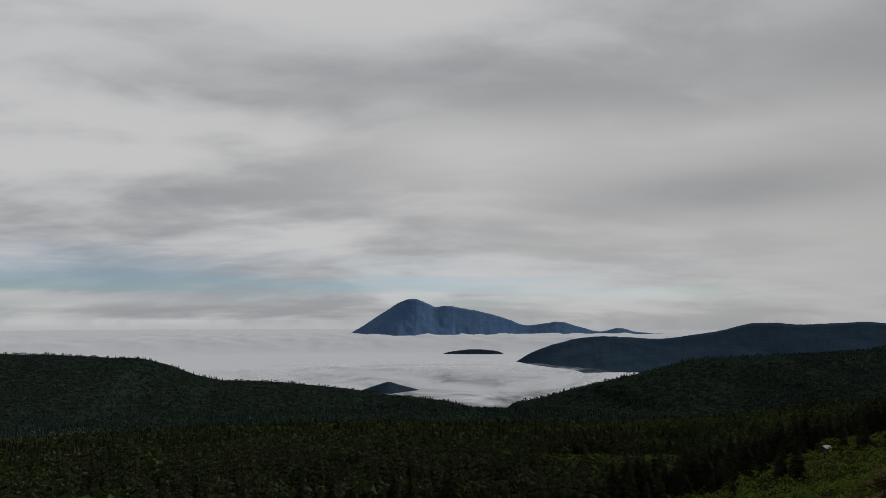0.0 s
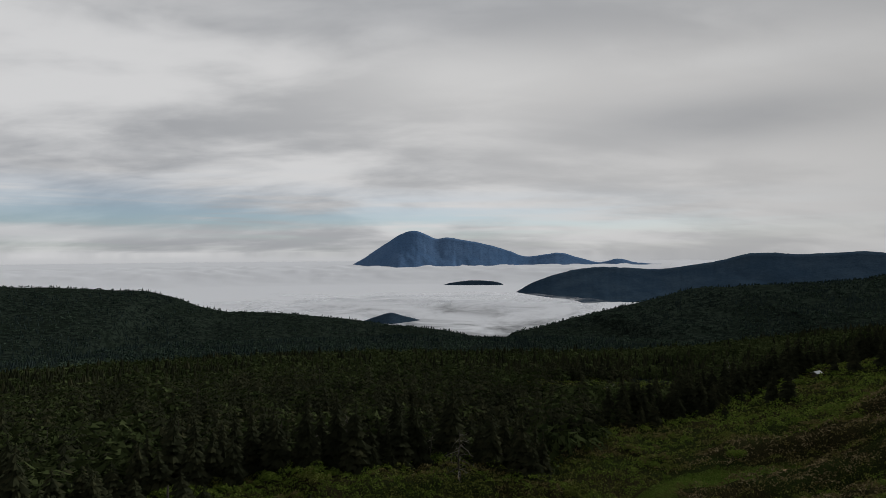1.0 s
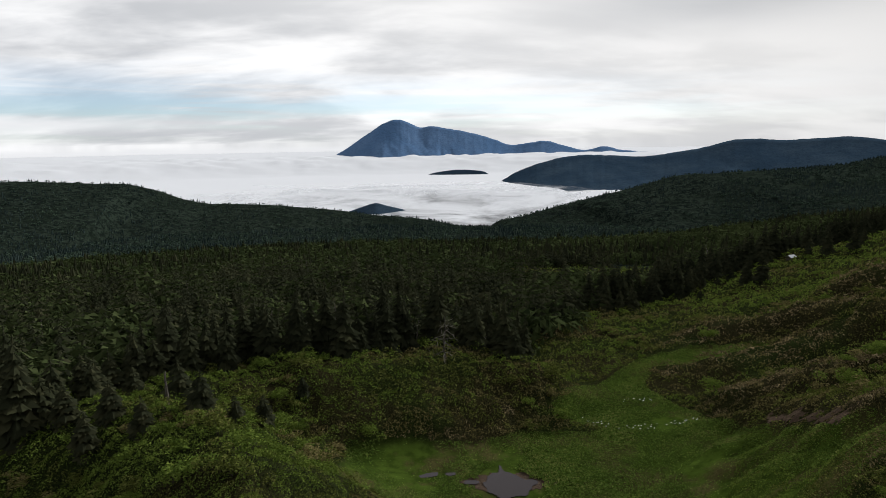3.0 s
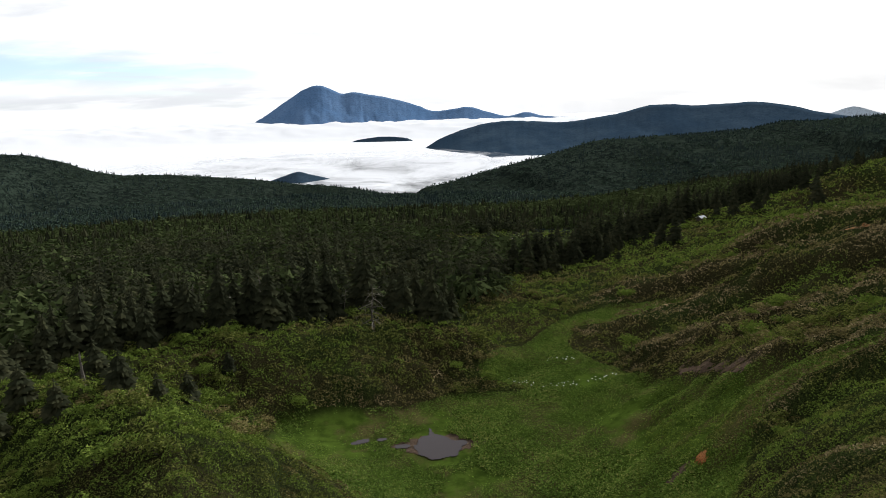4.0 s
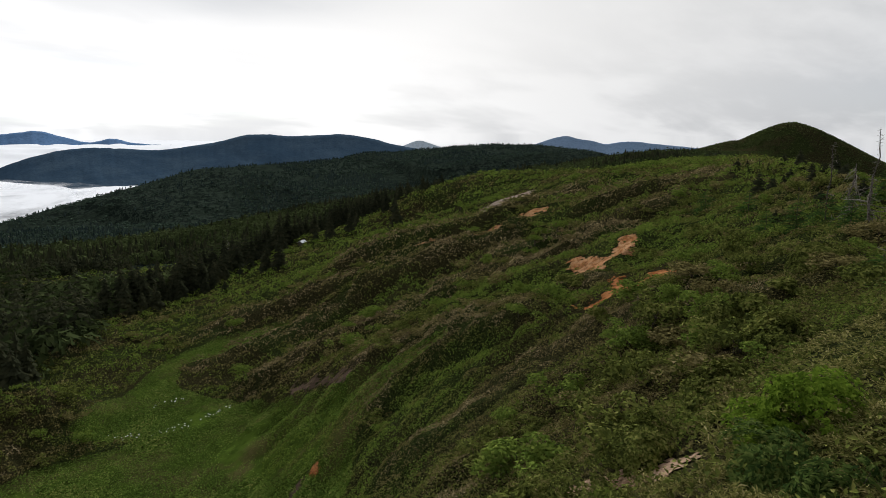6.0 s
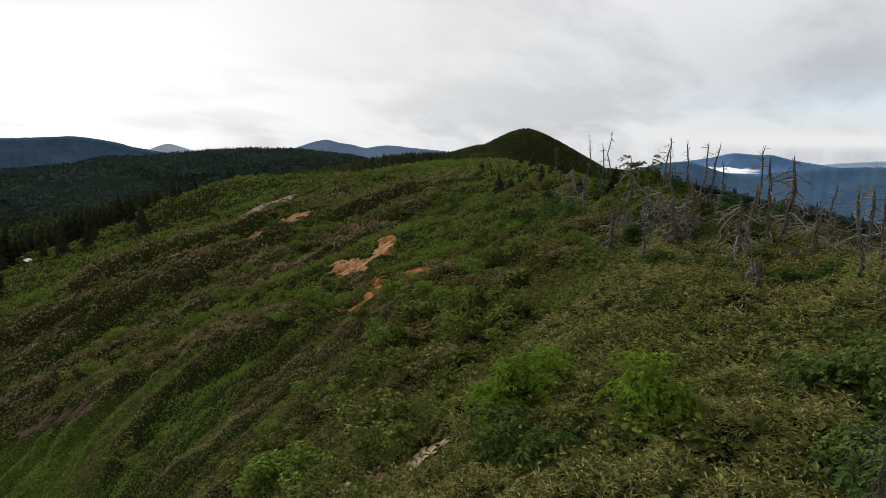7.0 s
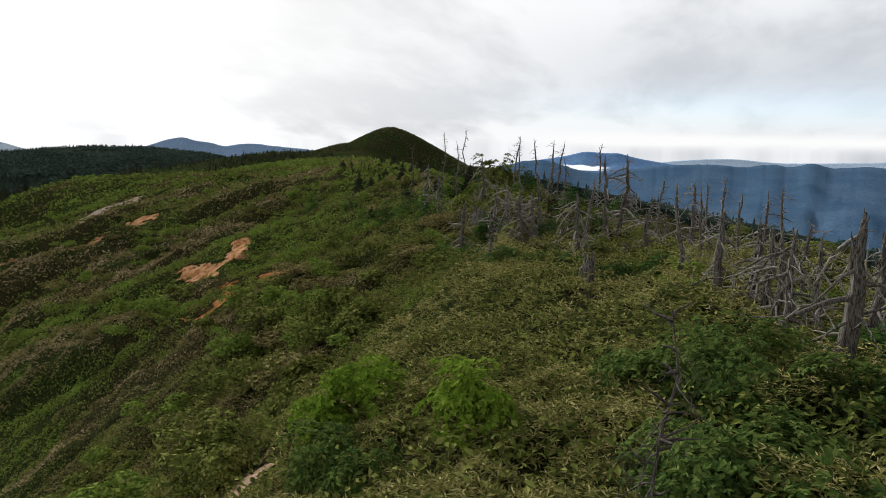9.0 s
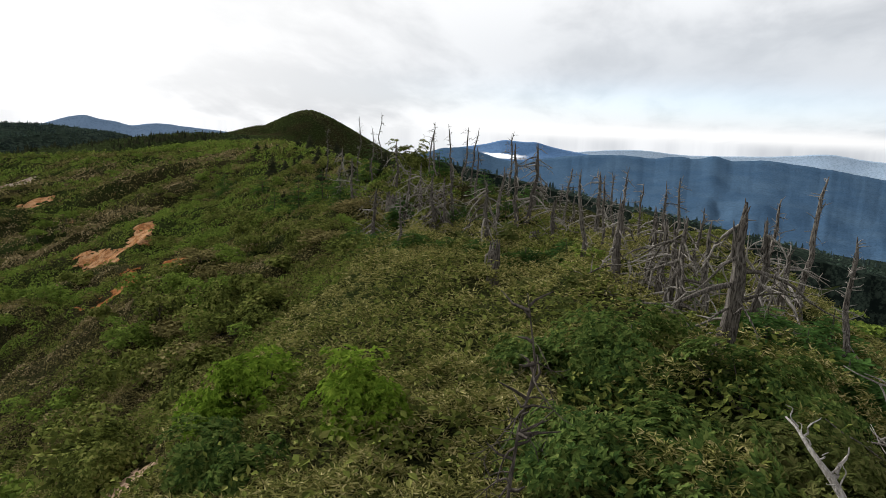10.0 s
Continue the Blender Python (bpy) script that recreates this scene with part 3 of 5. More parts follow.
# each scar: its line over the ground, half width, material
SCARS = [
    ([(51.5, 48), (53.9, 44.6), (55, 42.8), (58.2, 42.5), (60, 41.7), (64, 43.2)], 1.6, MAT_SOIL, "orange eroded soil scar"),
    ([(59.5, 47.5), (58.3, 44)], 1.4, MAT_SOIL, "orange eroded soil scar"),
    ([(43.6, 33.0), (46.5, 31.7), (49.2, 30.6)], 1.9, MAT_SOIL_DEEP, "deep orange eroded soil scar"),
    ([(51, 36.5), (47, 33)], 0.8, MAT_SOIL_DEEP, "deep orange eroded soil scar"),
    ([(96.5, 101.5), (99, 98.5), (101.5, 95), (105, 92)], 3.3, MAT_SOIL, "orange eroded soil scar"),
    ([(126, 125.5), (131.3, 125.2), (136.5, 124.5)], 3.8, MAT_GRAVEL, "pale gravelly soil scar"),
    ([(92.5, 81.5), (94.9, 78.1)], 1.2, MAT_SOIL, "orange eroded soil scar"),
    ([(89.1, 111.5), (92.5, 110.8)], 1.3, MAT_SOIL, "orange eroded soil scar"),
    ([(12.0, 9.0), (11.8, 9.8), (12.1, 10.7), (12.3, 11.8)], 0.8, MAT_TRAIL, "worn gravel trail through the scrub"),
    ([(25.4, 54.3), (26.8, 54.6)], 1.0, MAT_PEAT, "dark bare peat patch in the slope"),
    ([(27.8, 53.6), (27.2, 52)], 0.5, MAT_SOIL_DEEP, "small patch of red bare soil"),
    ([(39.8, 80), (39.4, 70), (38.9, 64)], 1.3, MAT_PEAT, "dark bare peat patch in the slope"),
    ([(55.5, 115.6), (63.5, 118.2)], 0.9, MAT_TAN_SOIL, "tan dry soil strip in the slope"),
]
POND = (6.2, 78.0)


def near_scar(x, y, grow=0.0):
    x, y = np.asarray(x, float), np.asarray(y, float)
    out = np.zeros(x.shape, bool)
    for line, w, _, _ in SCARS:
        pad = 2.0 * w + grow + 0.5
        i = (x > min(p[0] for p in line) - pad) & (x < max(p[0] for p in line) + pad) & (y > min(p[1] for p in line) - pad) & (y < max(p[1] for p in line) + pad)
        if i.any():
            d, _, _ = along(x[i], y[i], [(*p, 0) for p in line])
            out[i] |= d < w * (0.72 + 0.8 * fbm(x[i] / (1.2 * w), y[i] / (1.2 * w), 4, 51) + 0.75 * fbm(x[i] / (0.3 * w), y[i] / (0.3 * w), 3, 53)) + grow
    return out


def drape(name, label, mask, x0, x1, y0, y1, step, lift, mat, category="soil"):
    """A ragged patch laid on the ground: the cells of a fine grid where mask is true."""
    xs, ys = np.arange(x0, x1, step), np.arange(y0, y1, step)
    x, y = np.meshgrid(xs, ys)
    z = land(x, y) + lift + 0.03 * fbm(x / 0.8, y / 0.8, 3, 61)
    f = grid_faces(len(ys), len(xs))
    inside = mask(x, y).ravel()
    f = f[inside[f].sum(1) >= 3]
    used = np.unique(f)
    renum = np.zeros(x.size, int)
    renum[used] = np.arange(len(used))
    me = mesh_of(name, np.stack([x, y, z], -1).reshape(-1, 3)[used], renum[f], mat)
    return tagged(new(name, me), label, category, kind="structure")


for line, w, mat, label in SCARS:
    lx, ly = [p[0] for p in line], [p[1] for p in line]

    def scar_mask(x, y, line=line, w=w):
        d, _, _ = along(x, y, [(*p, 0) for p in line])
        return d < w * (0.72 + 0.8 * fbm(x / (1.2 * w), y / (1.2 * w), 4, 51) + 0.75 * fbm(x / (0.3 * w), y / (0.3 * w), 3, 53))

    drape("soil_scar", label, scar_mask, min(lx) - 2 * w, max(lx) + 2 * w, min(ly) - 2 * w, max(ly) + 2 * w, w / 12, 0.05, mat)


# ---- the pond in the hollow ----
def pond_shape(x, y, grow=0.0):
    dx, dy = (x - POND[0]), (y - POND[1])
    lobe = np.minimum(np.hypot((dx + 0.12 * dy) / (2.9 - 0.22 * dy), dy / 3.3), np.minimum(np.hypot((dx - 2.9) / 1.3, (dy - 0.2) / 0.8), np.hypot((dx + 4.3) / 1.1, (dy - 0.6) / 0.7)))
    lobe = np.minimum(lobe, np.hypot((dx + 0.3) / 0.35, (dy - 3.0) / 2.0))
    lobe = np.minimum(lobe, np.hypot((dx + 9.6) / 1.3, (dy - 2.6 - 0.25 * (dx + 9.6)) / 0.7))
    lobe = np.minimum(lobe, np.hypot((dx + 6.8) / 0.8, (dy - 2.8) / 0.5))
    return lobe < 0.95 + 0.22 * fbm(x / 1.1, y / 1.1, 3, 71) + grow


def water_material():
    m, n = material("still_peaty_water")
    g = n.noise(where(n), 0.8, 3, 0.5)
    b = n.add("ShaderNodeBsdfPrincipled", {"Base Color": (0.035, 0.027, 0.028, 1), "Roughness": 0.06, "Specular IOR Level": 0.1})
    bump = n.add("ShaderNodeBump", {"Strength": 0.05, "Distance": 0.05, "Height": g})
    n.tree.links.new(bump.outputs[0], b.inputs["Normal"])
    n.add("ShaderNodeOutputMaterial", {"Surface": b.outputs[0]})
    return m


def flat_patch(name, label, mask, x0, x1, y0, y1, step, z0, mat, category):
    xs, ys = np.arange(x0, x1, step), np.arange(y0, y1, step)
    x, y = np.meshgrid(xs, ys)
    f = grid_faces(len(ys), len(xs))
    inside = mask(x, y).ravel()
    f = f[inside[f].sum(1) >= 3]
    used = np.unique(f)
    renum = np.zeros(x.size, int)
    renum[used] = np.arange(len(used))
    me = mesh_of(name, np.stack([x, y, np.full(x.shape, z0)], -1).reshape(-1, 3)[used], renum[f], mat)
    return tagged(new(name, me), label, category, kind="structure")


POND_Z = float(np.median(land(*np.meshgrid(np.linspace(3, 9, 12), np.linspace(75, 81, 12))))) + 0.10
drape("pond_mud", "dark wet mud round the pond", lambda x, y: np.hypot((x - POND[0] + 0.4) / 6.4, (y - POND[1] - 0.6) / 2.6) < 0.9 + 0.5 * fbm(x / 1.5, y / 1.5, 3, 72), -8, 15, 72, 86, 0.2, 0.04, MAT_PEAT)
flat_patch("pond", "still brown peaty pond in the meadow", pond_shape, -8, 15, 72, 86, 0.16, POND_Z + 0.02, water_material(), "pond")

# pale pieces of a track in the glade and on the ridge beyond
MAT_TRACK = soil_material("pale_gravel_track", (0.22, 0.21, 0.19), (0.34, 0.33, 0.30), (0.42, 0.41, 0.38))
for line, w in (([(21, 222), (27, 238), (33, 256)], 1.6), ([(57, 256), (66, 270), (71, 296)], 1.5), ([(92, 700), (98, 716)], 2.6)):
    def track_mask(x, y, line=line, w=w):
        return along(x, y, [(*p, 0) for p in line])[0] < w * (0.8 + 0.5 * fbm(x / 5, y / 5, 3, 52))

    drape("track", "pale gravel track between the trees", track_mask, min(p[0] for p in line) - 6, max(p[0] for p in line) + 6, min(p[1] for p in line) - 6, max(p[1] for p in line) + 6, 0.5, 0.25, MAT_TRACK, "track")


# ---- plants: helpers ----
rng = np.random.default_rng(5)


def sector(n, b0, b1, r0, r1):
    """n places spread evenly over a sector."""
    b = np.radians(rng.uniform(b0, b1, n))
    r = np.sqrt(rng.uniform(r0 * r0, r1 * r1, n))
    return r * np.sin(b), r * np.cos(b)


def log_sector(n, b0, b1, r0, r1):
    """Places that thin out with distance."""
    b = np.radians(rng.uniform(b0, b1, n))
    r = np.exp(rng.uniform(np.log(r0), np.log(r1), n))
    return r * np.sin(b), r * np.cos(b)


def basis(n, tilt):
    """Random leaf axes: long axis u, cross axis v; tilt: how steeply the leaves may stand."""
    a, t, roll = rng.uniform(0, 2 * np.pi, n), rng.normal(0, tilt, n), rng.normal(0, tilt, n)
    u = np.stack([np.cos(a) * np.cos(t), np.sin(a) * np.cos(t), np.sin(t)], -1)
    side = np.stack([-np.sin(a), np.cos(a), 0 * a], -1)
    up = np.cross(u, side)
    v = side * np.cos(roll)[:, None] + up * np.sin(roll)[:, None]
    return u, v


def blades(c, u, v, length, width, bend=0.25):
    """Pointed leaves, each bent at its middle: two triangles at the base end, two at the tip."""
    n = len(c)
    length, width = np.broadcast_to(length, n)[:, None], np.broadcast_to(width, n)[:, None]
    w = np.cross(u, v)
    w = w * np.sign(w[:, 2:3] + 1e-9)
    p0, p3 = c - u * length / 2 - w * bend * length * 0.5, c + u * length / 2 - w * bend * length * 0.6
    p1, p2 = c - v * width / 2, c + v * width / 2
    verts = np.stack([p0, p1, p3, p2], 1).reshape(-1, 3)
    k = np.arange(n)[:, None] * 4
    faces = np.concatenate([k + [0, 1, 2], k + [0, 2, 3]])
    return verts, faces


def flakes(c, u, v, length, width):
    """Small leaves for the middle distance, one triangle each."""
    n = len(c)
    length, width = np.broadcast_to(length, n)[:, None], np.broadcast_to(width, n)[:, None]
    verts = np.stack([c - u * length * 0.5 - v * width * 0.5, c - u * length * 0.4 + v * width * 0.5, c + u * length * 0.6], 1).reshape(-1, 3)
    return verts, np.arange(3 * n).reshape(-1, 3)


def join(parts):
    vs, fs, n = [], [], 0
    for v, f in parts:
        vs.append(v)
        fs.append(f + n)
        n += len(v)
    return np.concatenate(vs), np.concatenate(fs)


def part(name, v, f, mat, parent, label="", smooth=True):
    ob = new(name, mesh_of(name, v, f, mat, smooth))
    ob.parent = parent
    return tagged(ob, label) if label else ob


def ground_at(x, y):
    return float(land(np.array([float(x)]), np.array([float(y)]))[0])


WOOD_EDGE = np.array([(-60, 92), (-30, 97), (-22, 110), (-8, 110), (6, 112), (10, 122), (13, 150), (18, 185), (24, 215), (30, 250), (36, 275), (44, 300), (60, 330), (75, 400), (79, 90), (84, 60), (90, 46), (100, 34), (112, 30), (125, 28)], float)


def wooded(x, y):
    """Where the fir woods begin, by bearing."""
    b, r = np.degrees(np.arctan2(x, y)), np.hypot(x, y)
    edge = np.interp(b, WOOD_EDGE[:, 0], WOOD_EDGE[:, 1])
    return r > edge * (1 + 0.20 * fbm(x / 22, y / 22, 3, 81))


def wood_depth(x, y):
    """How far inside the wood a place lies, measured away from the ridge."""
    return np.hypot(x, y) - np.interp(np.degrees(np.arctan2(x, y)), WOOD_EDGE[:, 0], WOOD_EDGE[:, 1])


MAT_BAMBOO = leaf_material("dwarf_bamboo_leaf", [(0.037, 0.039, 0.012), (0.108, 0.114, 0.031), (0.195, 0.19, 0.056), (0.31, 0.283, 0.10), (0.47, 0.40, 0.195)], 0.35, 0.85, 0.15)
MAT_BAMBOO_FAR = leaf_material("bamboo_thicket_leaf", [(0.041, 0.035, 0.014), (0.110, 0.098, 0.035), (0.198, 0.168, 0.063), (0.282, 0.230, 0.109)], 0.5, 0.72, 0.12)
MAT_TAN = leaf_material("tan_thicket_leaf", [(0.041, 0.034, 0.015), (0.131, 0.103, 0.050), (0.256, 0.201, 0.105), (0.497, 0.393, 0.232)], 0.5, 0.72, 0.12)
MAT_SHRUB = leaf_material("green_shrub_leaf", [(0.024, 0.031, 0.009), (0.075, 0.091, 0.021), (0.150, 0.170, 0.038), (0.250, 0.240, 0.075)], 0.5, 0.72, 0.15)
MAT_SHRUB_BRIGHT = leaf_material("light_green_shrub_leaf", [(0.048, 0.073, 0.015), (0.120, 0.174, 0.030), (0.222, 0.274, 0.053)], 0.4, 0.8, 0.2)
MAT_HILL = leaf_material("hill_scrub_leaf", [(0.044, 0.060, 0.021), (0.074, 0.094, 0.033), (0.120, 0.138, 0.052)], 0.03, 0.4, 0.1)
MAT_MAPLE = leaf_material("bright_maple_leaf", [(0.06, 0.105, 0.012), (0.13, 0.205, 0.022), (0.22, 0.30, 0.04)], 0.8, 0.8, 0.35)
MAT_ROWAN = leaf_material("dark_rowan_leaf", [(0.019, 0.040, 0.013), (0.050, 0.086, 0.021), (0.100, 0.144, 0.034), (0.160, 0.192, 0.052)], 0.8, 0.75, 0.3)
MAT_OLIVE = leaf_material("olive_shrub_leaf", [(0.045, 0.060, 0.017), (0.090, 0.105, 0.029), (0.170, 0.160, 0.058)], 0.8, 0.6, 0.3)
MAT_GRASS = leaf_material("meadow_herb_leaf", [(0.056, 0.089, 0.017), (0.094, 0.151, 0.027), (0.158, 0.240, 0.044), (0.297, 0.301, 0.088)], 0.2, 0.75, 0.12)
MAT_FIR = leaf_material("fir_needles", [(0.015, 0.017, 0.010), (0.033, 0.037, 0.020), (0.064, 0.064, 0.032)], 0.05, 0.6, 0.1, 0.85)
MAT_FIR_BUSH = leaf_material("green_fir_needles", [(0.03, 0.06, 0.018), (0.05, 0.10, 0.025), (0.075, 0.14, 0.03)], 0.5, 0.6, 0.15, 0.7)
MAT_BROADLEAF = leaf_material("birch_crown_leaf", [(0.022, 0.032, 0.013), (0.048, 0.064, 0.023), (0.086, 0.104, 0.042)], 0.02, 0.7, 0.15)
# far woods: bluer, lighter leaf colours with distance haze painted in
MAT_FIR_HAZED = leaf_material("far_fir_painted_haze", [(0.016, 0.027, 0.026), (0.034, 0.051, 0.046), (0.055, 0.076, 0.066)], 0.006, 0.6, 0.0, 0.9)
MAT_BROADLEAF_HAZED = leaf_material("far_birch_painted_haze", [(0.027, 0.044, 0.034), (0.053, 0.079, 0.057), (0.085, 0.121, 0.083)], 0.006, 0.6, 0.0, 0.9)
MAT_DEADWOOD = bark_material("weathered_grey_wood", (0.026, 0.022, 0.018), (0.235, 0.21, 0.178))
MAT_BARK = bark_material("dark_bark", (0.04, 0.034, 0.028), (0.13, 0.11, 0.09))
MAT_BLEACHED = bark_material("bleached_wood", (0.20, 0.18, 0.155), (0.46, 0.43, 0.39))
MAT_TWIG = bark_material("dry_twig", (0.14, 0.122, 0.10), (0.37, 0.34, 0.30))


# ---- dwarf bamboo and thickets: uncountable cover ----
def cover_object(name, label, category, chunks, mat):
    v, f = join(chunks)
    return tagged(new(name, mesh_of(name, v, f, mat, False)), label, category, kind="stuff")


def open_ground(x, y):
    return ~wooded(x, y) & ~near_scar(x, y, 0.1) & ~near_scar(x * 1.06, y * 1.06, 0.1) & ~near_scar(x * 1.12, y * 1.12, 0.0)


def ridge_top(x, y):
    """True on the broad top of the ridge, where the pale bamboo grows."""
    d, _, _ = along(x, y, TOP)
    return d < 9.5 + 4.0 * fbm(x / 6, y / 6, 3, 93)


def bamboo_near(top):
    """Fans of pointed leaves round the tips of unseen culms, in tufts of uneven height."""
    out = []
    for n, r0, r1, b0, b1, length, width in ((25000, 3.5, 14, 20, 130, 0.125, 0.025), (38000, 14, 38, 25, 128, 0.16, 0.036)):
        x, y = sector(n, b0, b1, r0, r1)
        if not top:
            x, y, length, width = x[::2], y[::2], 0.8 * length, 0.8 * width
        tuft = fbm(x / 0.8, y / 0.8, 3, 91)
        bushy = (np.degrees(np.arctan2(x, y)) > 97) & (np.hypot(x, y) < 13)
        keep = open_ground(x, y) & (tuft > np.where(bushy, 0.25, -0.35)) & (ridge_top(x, y) == top)
        x, y, tuft = x[keep], y[keep], tuft[keep]
        tall = 0.45 + 0.75 * tuft + 0.25 * fbm(x / 3.0, y / 3.0, 2, 92)
        z = land(x, y) + np.maximum(tall, 0.12) * (0.55 + 0.6 * rng.uniform(0, 1, len(x)) ** 0.6)
        tip, m = np.stack([x, y, z], -1), len(x)
        for k in range(7):
            a = 6.283 * (k + rng.uniform(-0.3, 0.3, m)) / 7 + 2.4 * np.arange(m)
            rise = rng.normal(0.12, 0.33, m)
            u = np.stack([np.cos(a) * np.cos(rise), np.sin(a) * np.cos(rise), np.sin(rise)], -1)
            roll = rng.normal(0, 0.45, m)[:, None]
            side = np.stack([-np.sin(a), np.cos(a), 0 * a], -1)
            v = side * np.cos(roll) + np.cross(u, side) * np.sin(roll)
            s = rng.uniform(0.65, 1.3, m)
            out.append(blades(tip + u * (length * s * 0.55)[:, None] - [0, 0, 0.02] * rng.uniform(0, 3, (m, 1)), u, v, length * s, width * s, 0.12))
    return out


cover_object("dwarf_bamboo", "olive and straw-edged dwarf bamboo covering the ridge", "bamboo", bamboo_near(True), MAT_BAMBOO)
cover_object("flank_bamboo", "dark brownish dwarf bamboo on the steep flank", "bamboo", bamboo_near(False), MAT_BAMBOO_FAR)


def mounds(x, y, size, seed):
    """Rounded clumps packed side by side: offset from the nearest clump's middle in clump widths, and the clump's own random number."""
    gx, gy = x / size, y / size
    ci, cj = np.floor(gx).astype(np.int64), np.floor(gy).astype(np.int64)
    best, ox, oy, own = np.full(x.shape, 9.0), np.zeros(x.shape), np.zeros(x.shape), np.zeros(x.shape)
    for i in (-1, 0, 1):
        for j in (-1, 0, 1):
            px, py = ci + i + hash01(ci + i, cj + j, seed), cj + j + hash01(ci + i, cj + j, seed + 1)
            d = np.hypot(gx - px, gy - py)
            near = d < best
            best, ox, oy = np.where(near, d, best), np.where(near, gx - px, ox), np.where(near, gy - py, oy)
            own = np.where(near, hash01(ci + i, cj + j, seed + 2), own)
    return ox, oy, own


def slope_cover():
    """Scrub over the open slopes: clump beside clump, each a dome of small leaves."""
    kinds = {"tan": [], "olive": [], "green": [], "bright": []}
    for n, r0, r1, size, seed in ((380000, 13, 45, 0.95, 301), (460000, 45, 110, 1.5, 311), (340000, 110, 310, 2.6, 321)):
        x, y = log_sector(n, -43, 82, r0, r1)
        ok = ((wood_depth(x, y) < 25) | (clearing(x, y) < 1)) & ~(near_scar(x, y, 0.1) & (fbm(x / 1.1, y / 1.1, 3, 145) < 0.33)) & ((meadow_mask(x, y) < 0.35) | (y < 62 + 1.7 * (x - 26))) & ~((np.hypot(x, y) < 40) & ridge_top(x, y))
        x, y = x[ok], y[ok]
        r, b = np.hypot(x, y), np.degrees(np.arctan2(x, y))
        ox, oy, own = mounds(x, y, size, seed)
        d = np.hypot(ox, oy)
        keep = (d < 0.6) | (rng.uniform(0, 1, len(x)) < 0.4)
        x, y, r, b, ox, oy, own, d = (q[keep] for q in (x, y, r, b, ox, oy, own, d))
        tall = size * (0.28 + 0.5 * own) * (1 + 0.3 * np.clip((12 - b) / 20, 0, 1))
        tall = np.where(near_scar(x * 1.04, y * 1.04, 0.6) | near_scar(x * 1.09, y * 1.09, 0.3), 0.2 * tall, tall)
        gully = meadow_mask(x, y) > 0.35
        tall = np.where(gully, 0.45 * tall, tall)
        dome = np.sqrt(np.maximum(1 - (d / 0.68) ** 2, 0)) * tall
        z = land(x, y) + dome * rng.uniform(0.66, 1.08, len(x)) - 0.05
        up = np.stack([1.5 * ox, 1.5 * oy, 0.7 + 0 * ox], -1) + rng.normal(0, 0.55, (len(x), 3))
        up /= np.linalg.norm(up, axis=1)[:, None]
        u = np.cross(up, rng.normal(0, 1, (len(x), 3)))
        u /= np.linalg.norm(u, axis=1)[:, None]
        v = np.cross(up, u)
        s = np.clip(0.0029 * r, 0.085, 0.66) * rng.uniform(0.6, 1.35, len(x))
        verts, _ = flakes(np.stack([x, y, z], -1), u, v, s, s * 0.62)
        verts = verts.reshape(-1, 3, 3)
        crest = ribs(x, y)[1]
        shrubby = np.clip((12 - b) / 20, 0, 1)
        tint = 0.5 * fbm(x / 14, y / 14, 3, 101) + 0.62 * (0.42 - crest) * (1 - shrubby) + 0.55 * (own - 0.5) + shrubby * (0.08 + 0.42 * np.clip((z + 38.8) / 2.5, -1, 1)) + 0.05 * np.clip(r / 100 - 1, 0, 1) + np.where(gully, 0.55, 0.0)
        for key, lo, hi in (("tan", -9, -0.22), ("olive", -0.22, 0.10), ("green", 0.10, 0.36), ("bright", 0.36, 9)):
            w = verts[(tint > lo) & (tint <= hi)].reshape(-1, 3)
            kinds[key].append((w, np.arange(len(w)).reshape(-1, 3)))
    cover_object("tan_thicket", "tan-edged dwarf bamboo thicket on the ribs of the slope", "bamboo", kinds["tan"], MAT_TAN)
    cover_object("olive_thicket", "olive brown dwarf bamboo thicket on the slopes", "bamboo", kinds["olive"], MAT_BAMBOO_FAR)
    cover_object("shrub_thicket", "low green shrub thicket on the slopes", "shrubs", kinds["green"], MAT_SHRUB)
    cover_object("bright_thicket", "fresh green shrubs in the creases of the slopes", "shrubs", kinds["bright"], MAT_SHRUB_BRIGHT)


slope_cover()


def green_among_bamboo():
    x, y = sector(75000, 12, 128, 5, 36)
    kind = fbm(x / 4, y / 4, 3, 104)
    keep = open_ground(x, y) & (kind > np.where(ridge_top(x, y), 0.14, -0.05))
    x, y = x[keep], y[keep]
    z = land(x, y) + 0.75 * rng.uniform(0.3, 1.15, len(x))
    u, v = basis(len(x), 0.5)
    s = rng.uniform(0.7, 1.3, len(x))
    return [blades(np.stack([x, y, z], -1), u, v, 0.16 * s, 0.085 * s)]


cover_object("low_shrubs", "low green shrubs growing through the bamboo", "shrubs", green_among_bamboo(), MAT_SHRUB)


def meadow_herbs():
    x, y = rng.uniform(-18, 64, 420000), rng.uniform(41, 130, 420000)
    keep = (meadow_mask(x, y) > 0.25) & ~pond_shape(x, y, 0.45) & ~near_scar(x, y, 0.2)
    x, y = x[keep], y[keep]
    rank = fbm(x / 6, y / 6, 3, 111)
    lush = fbm(x / 7.7, y / 7.7, 4, 115) + rng.normal(0, 0.12, len(x)) > -0.16
    x, y, rank = x[lush], y[lush], rank[lush]
    z = land(x, y) + rng.uniform(0.05, 0.3, len(x)) + 0.2 * np.clip(rank, 0, 1)
    u, v = basis(len(x), 0.4)
    s = rng.uniform(0.5, 1.2, len(x)) * (0.7 + 0.6 * np.clip(rank + 0.3, 0, 1))
    return [blades(np.stack([x, y, z], -1), u, v, 0.34 * s, 0.16 * s)]


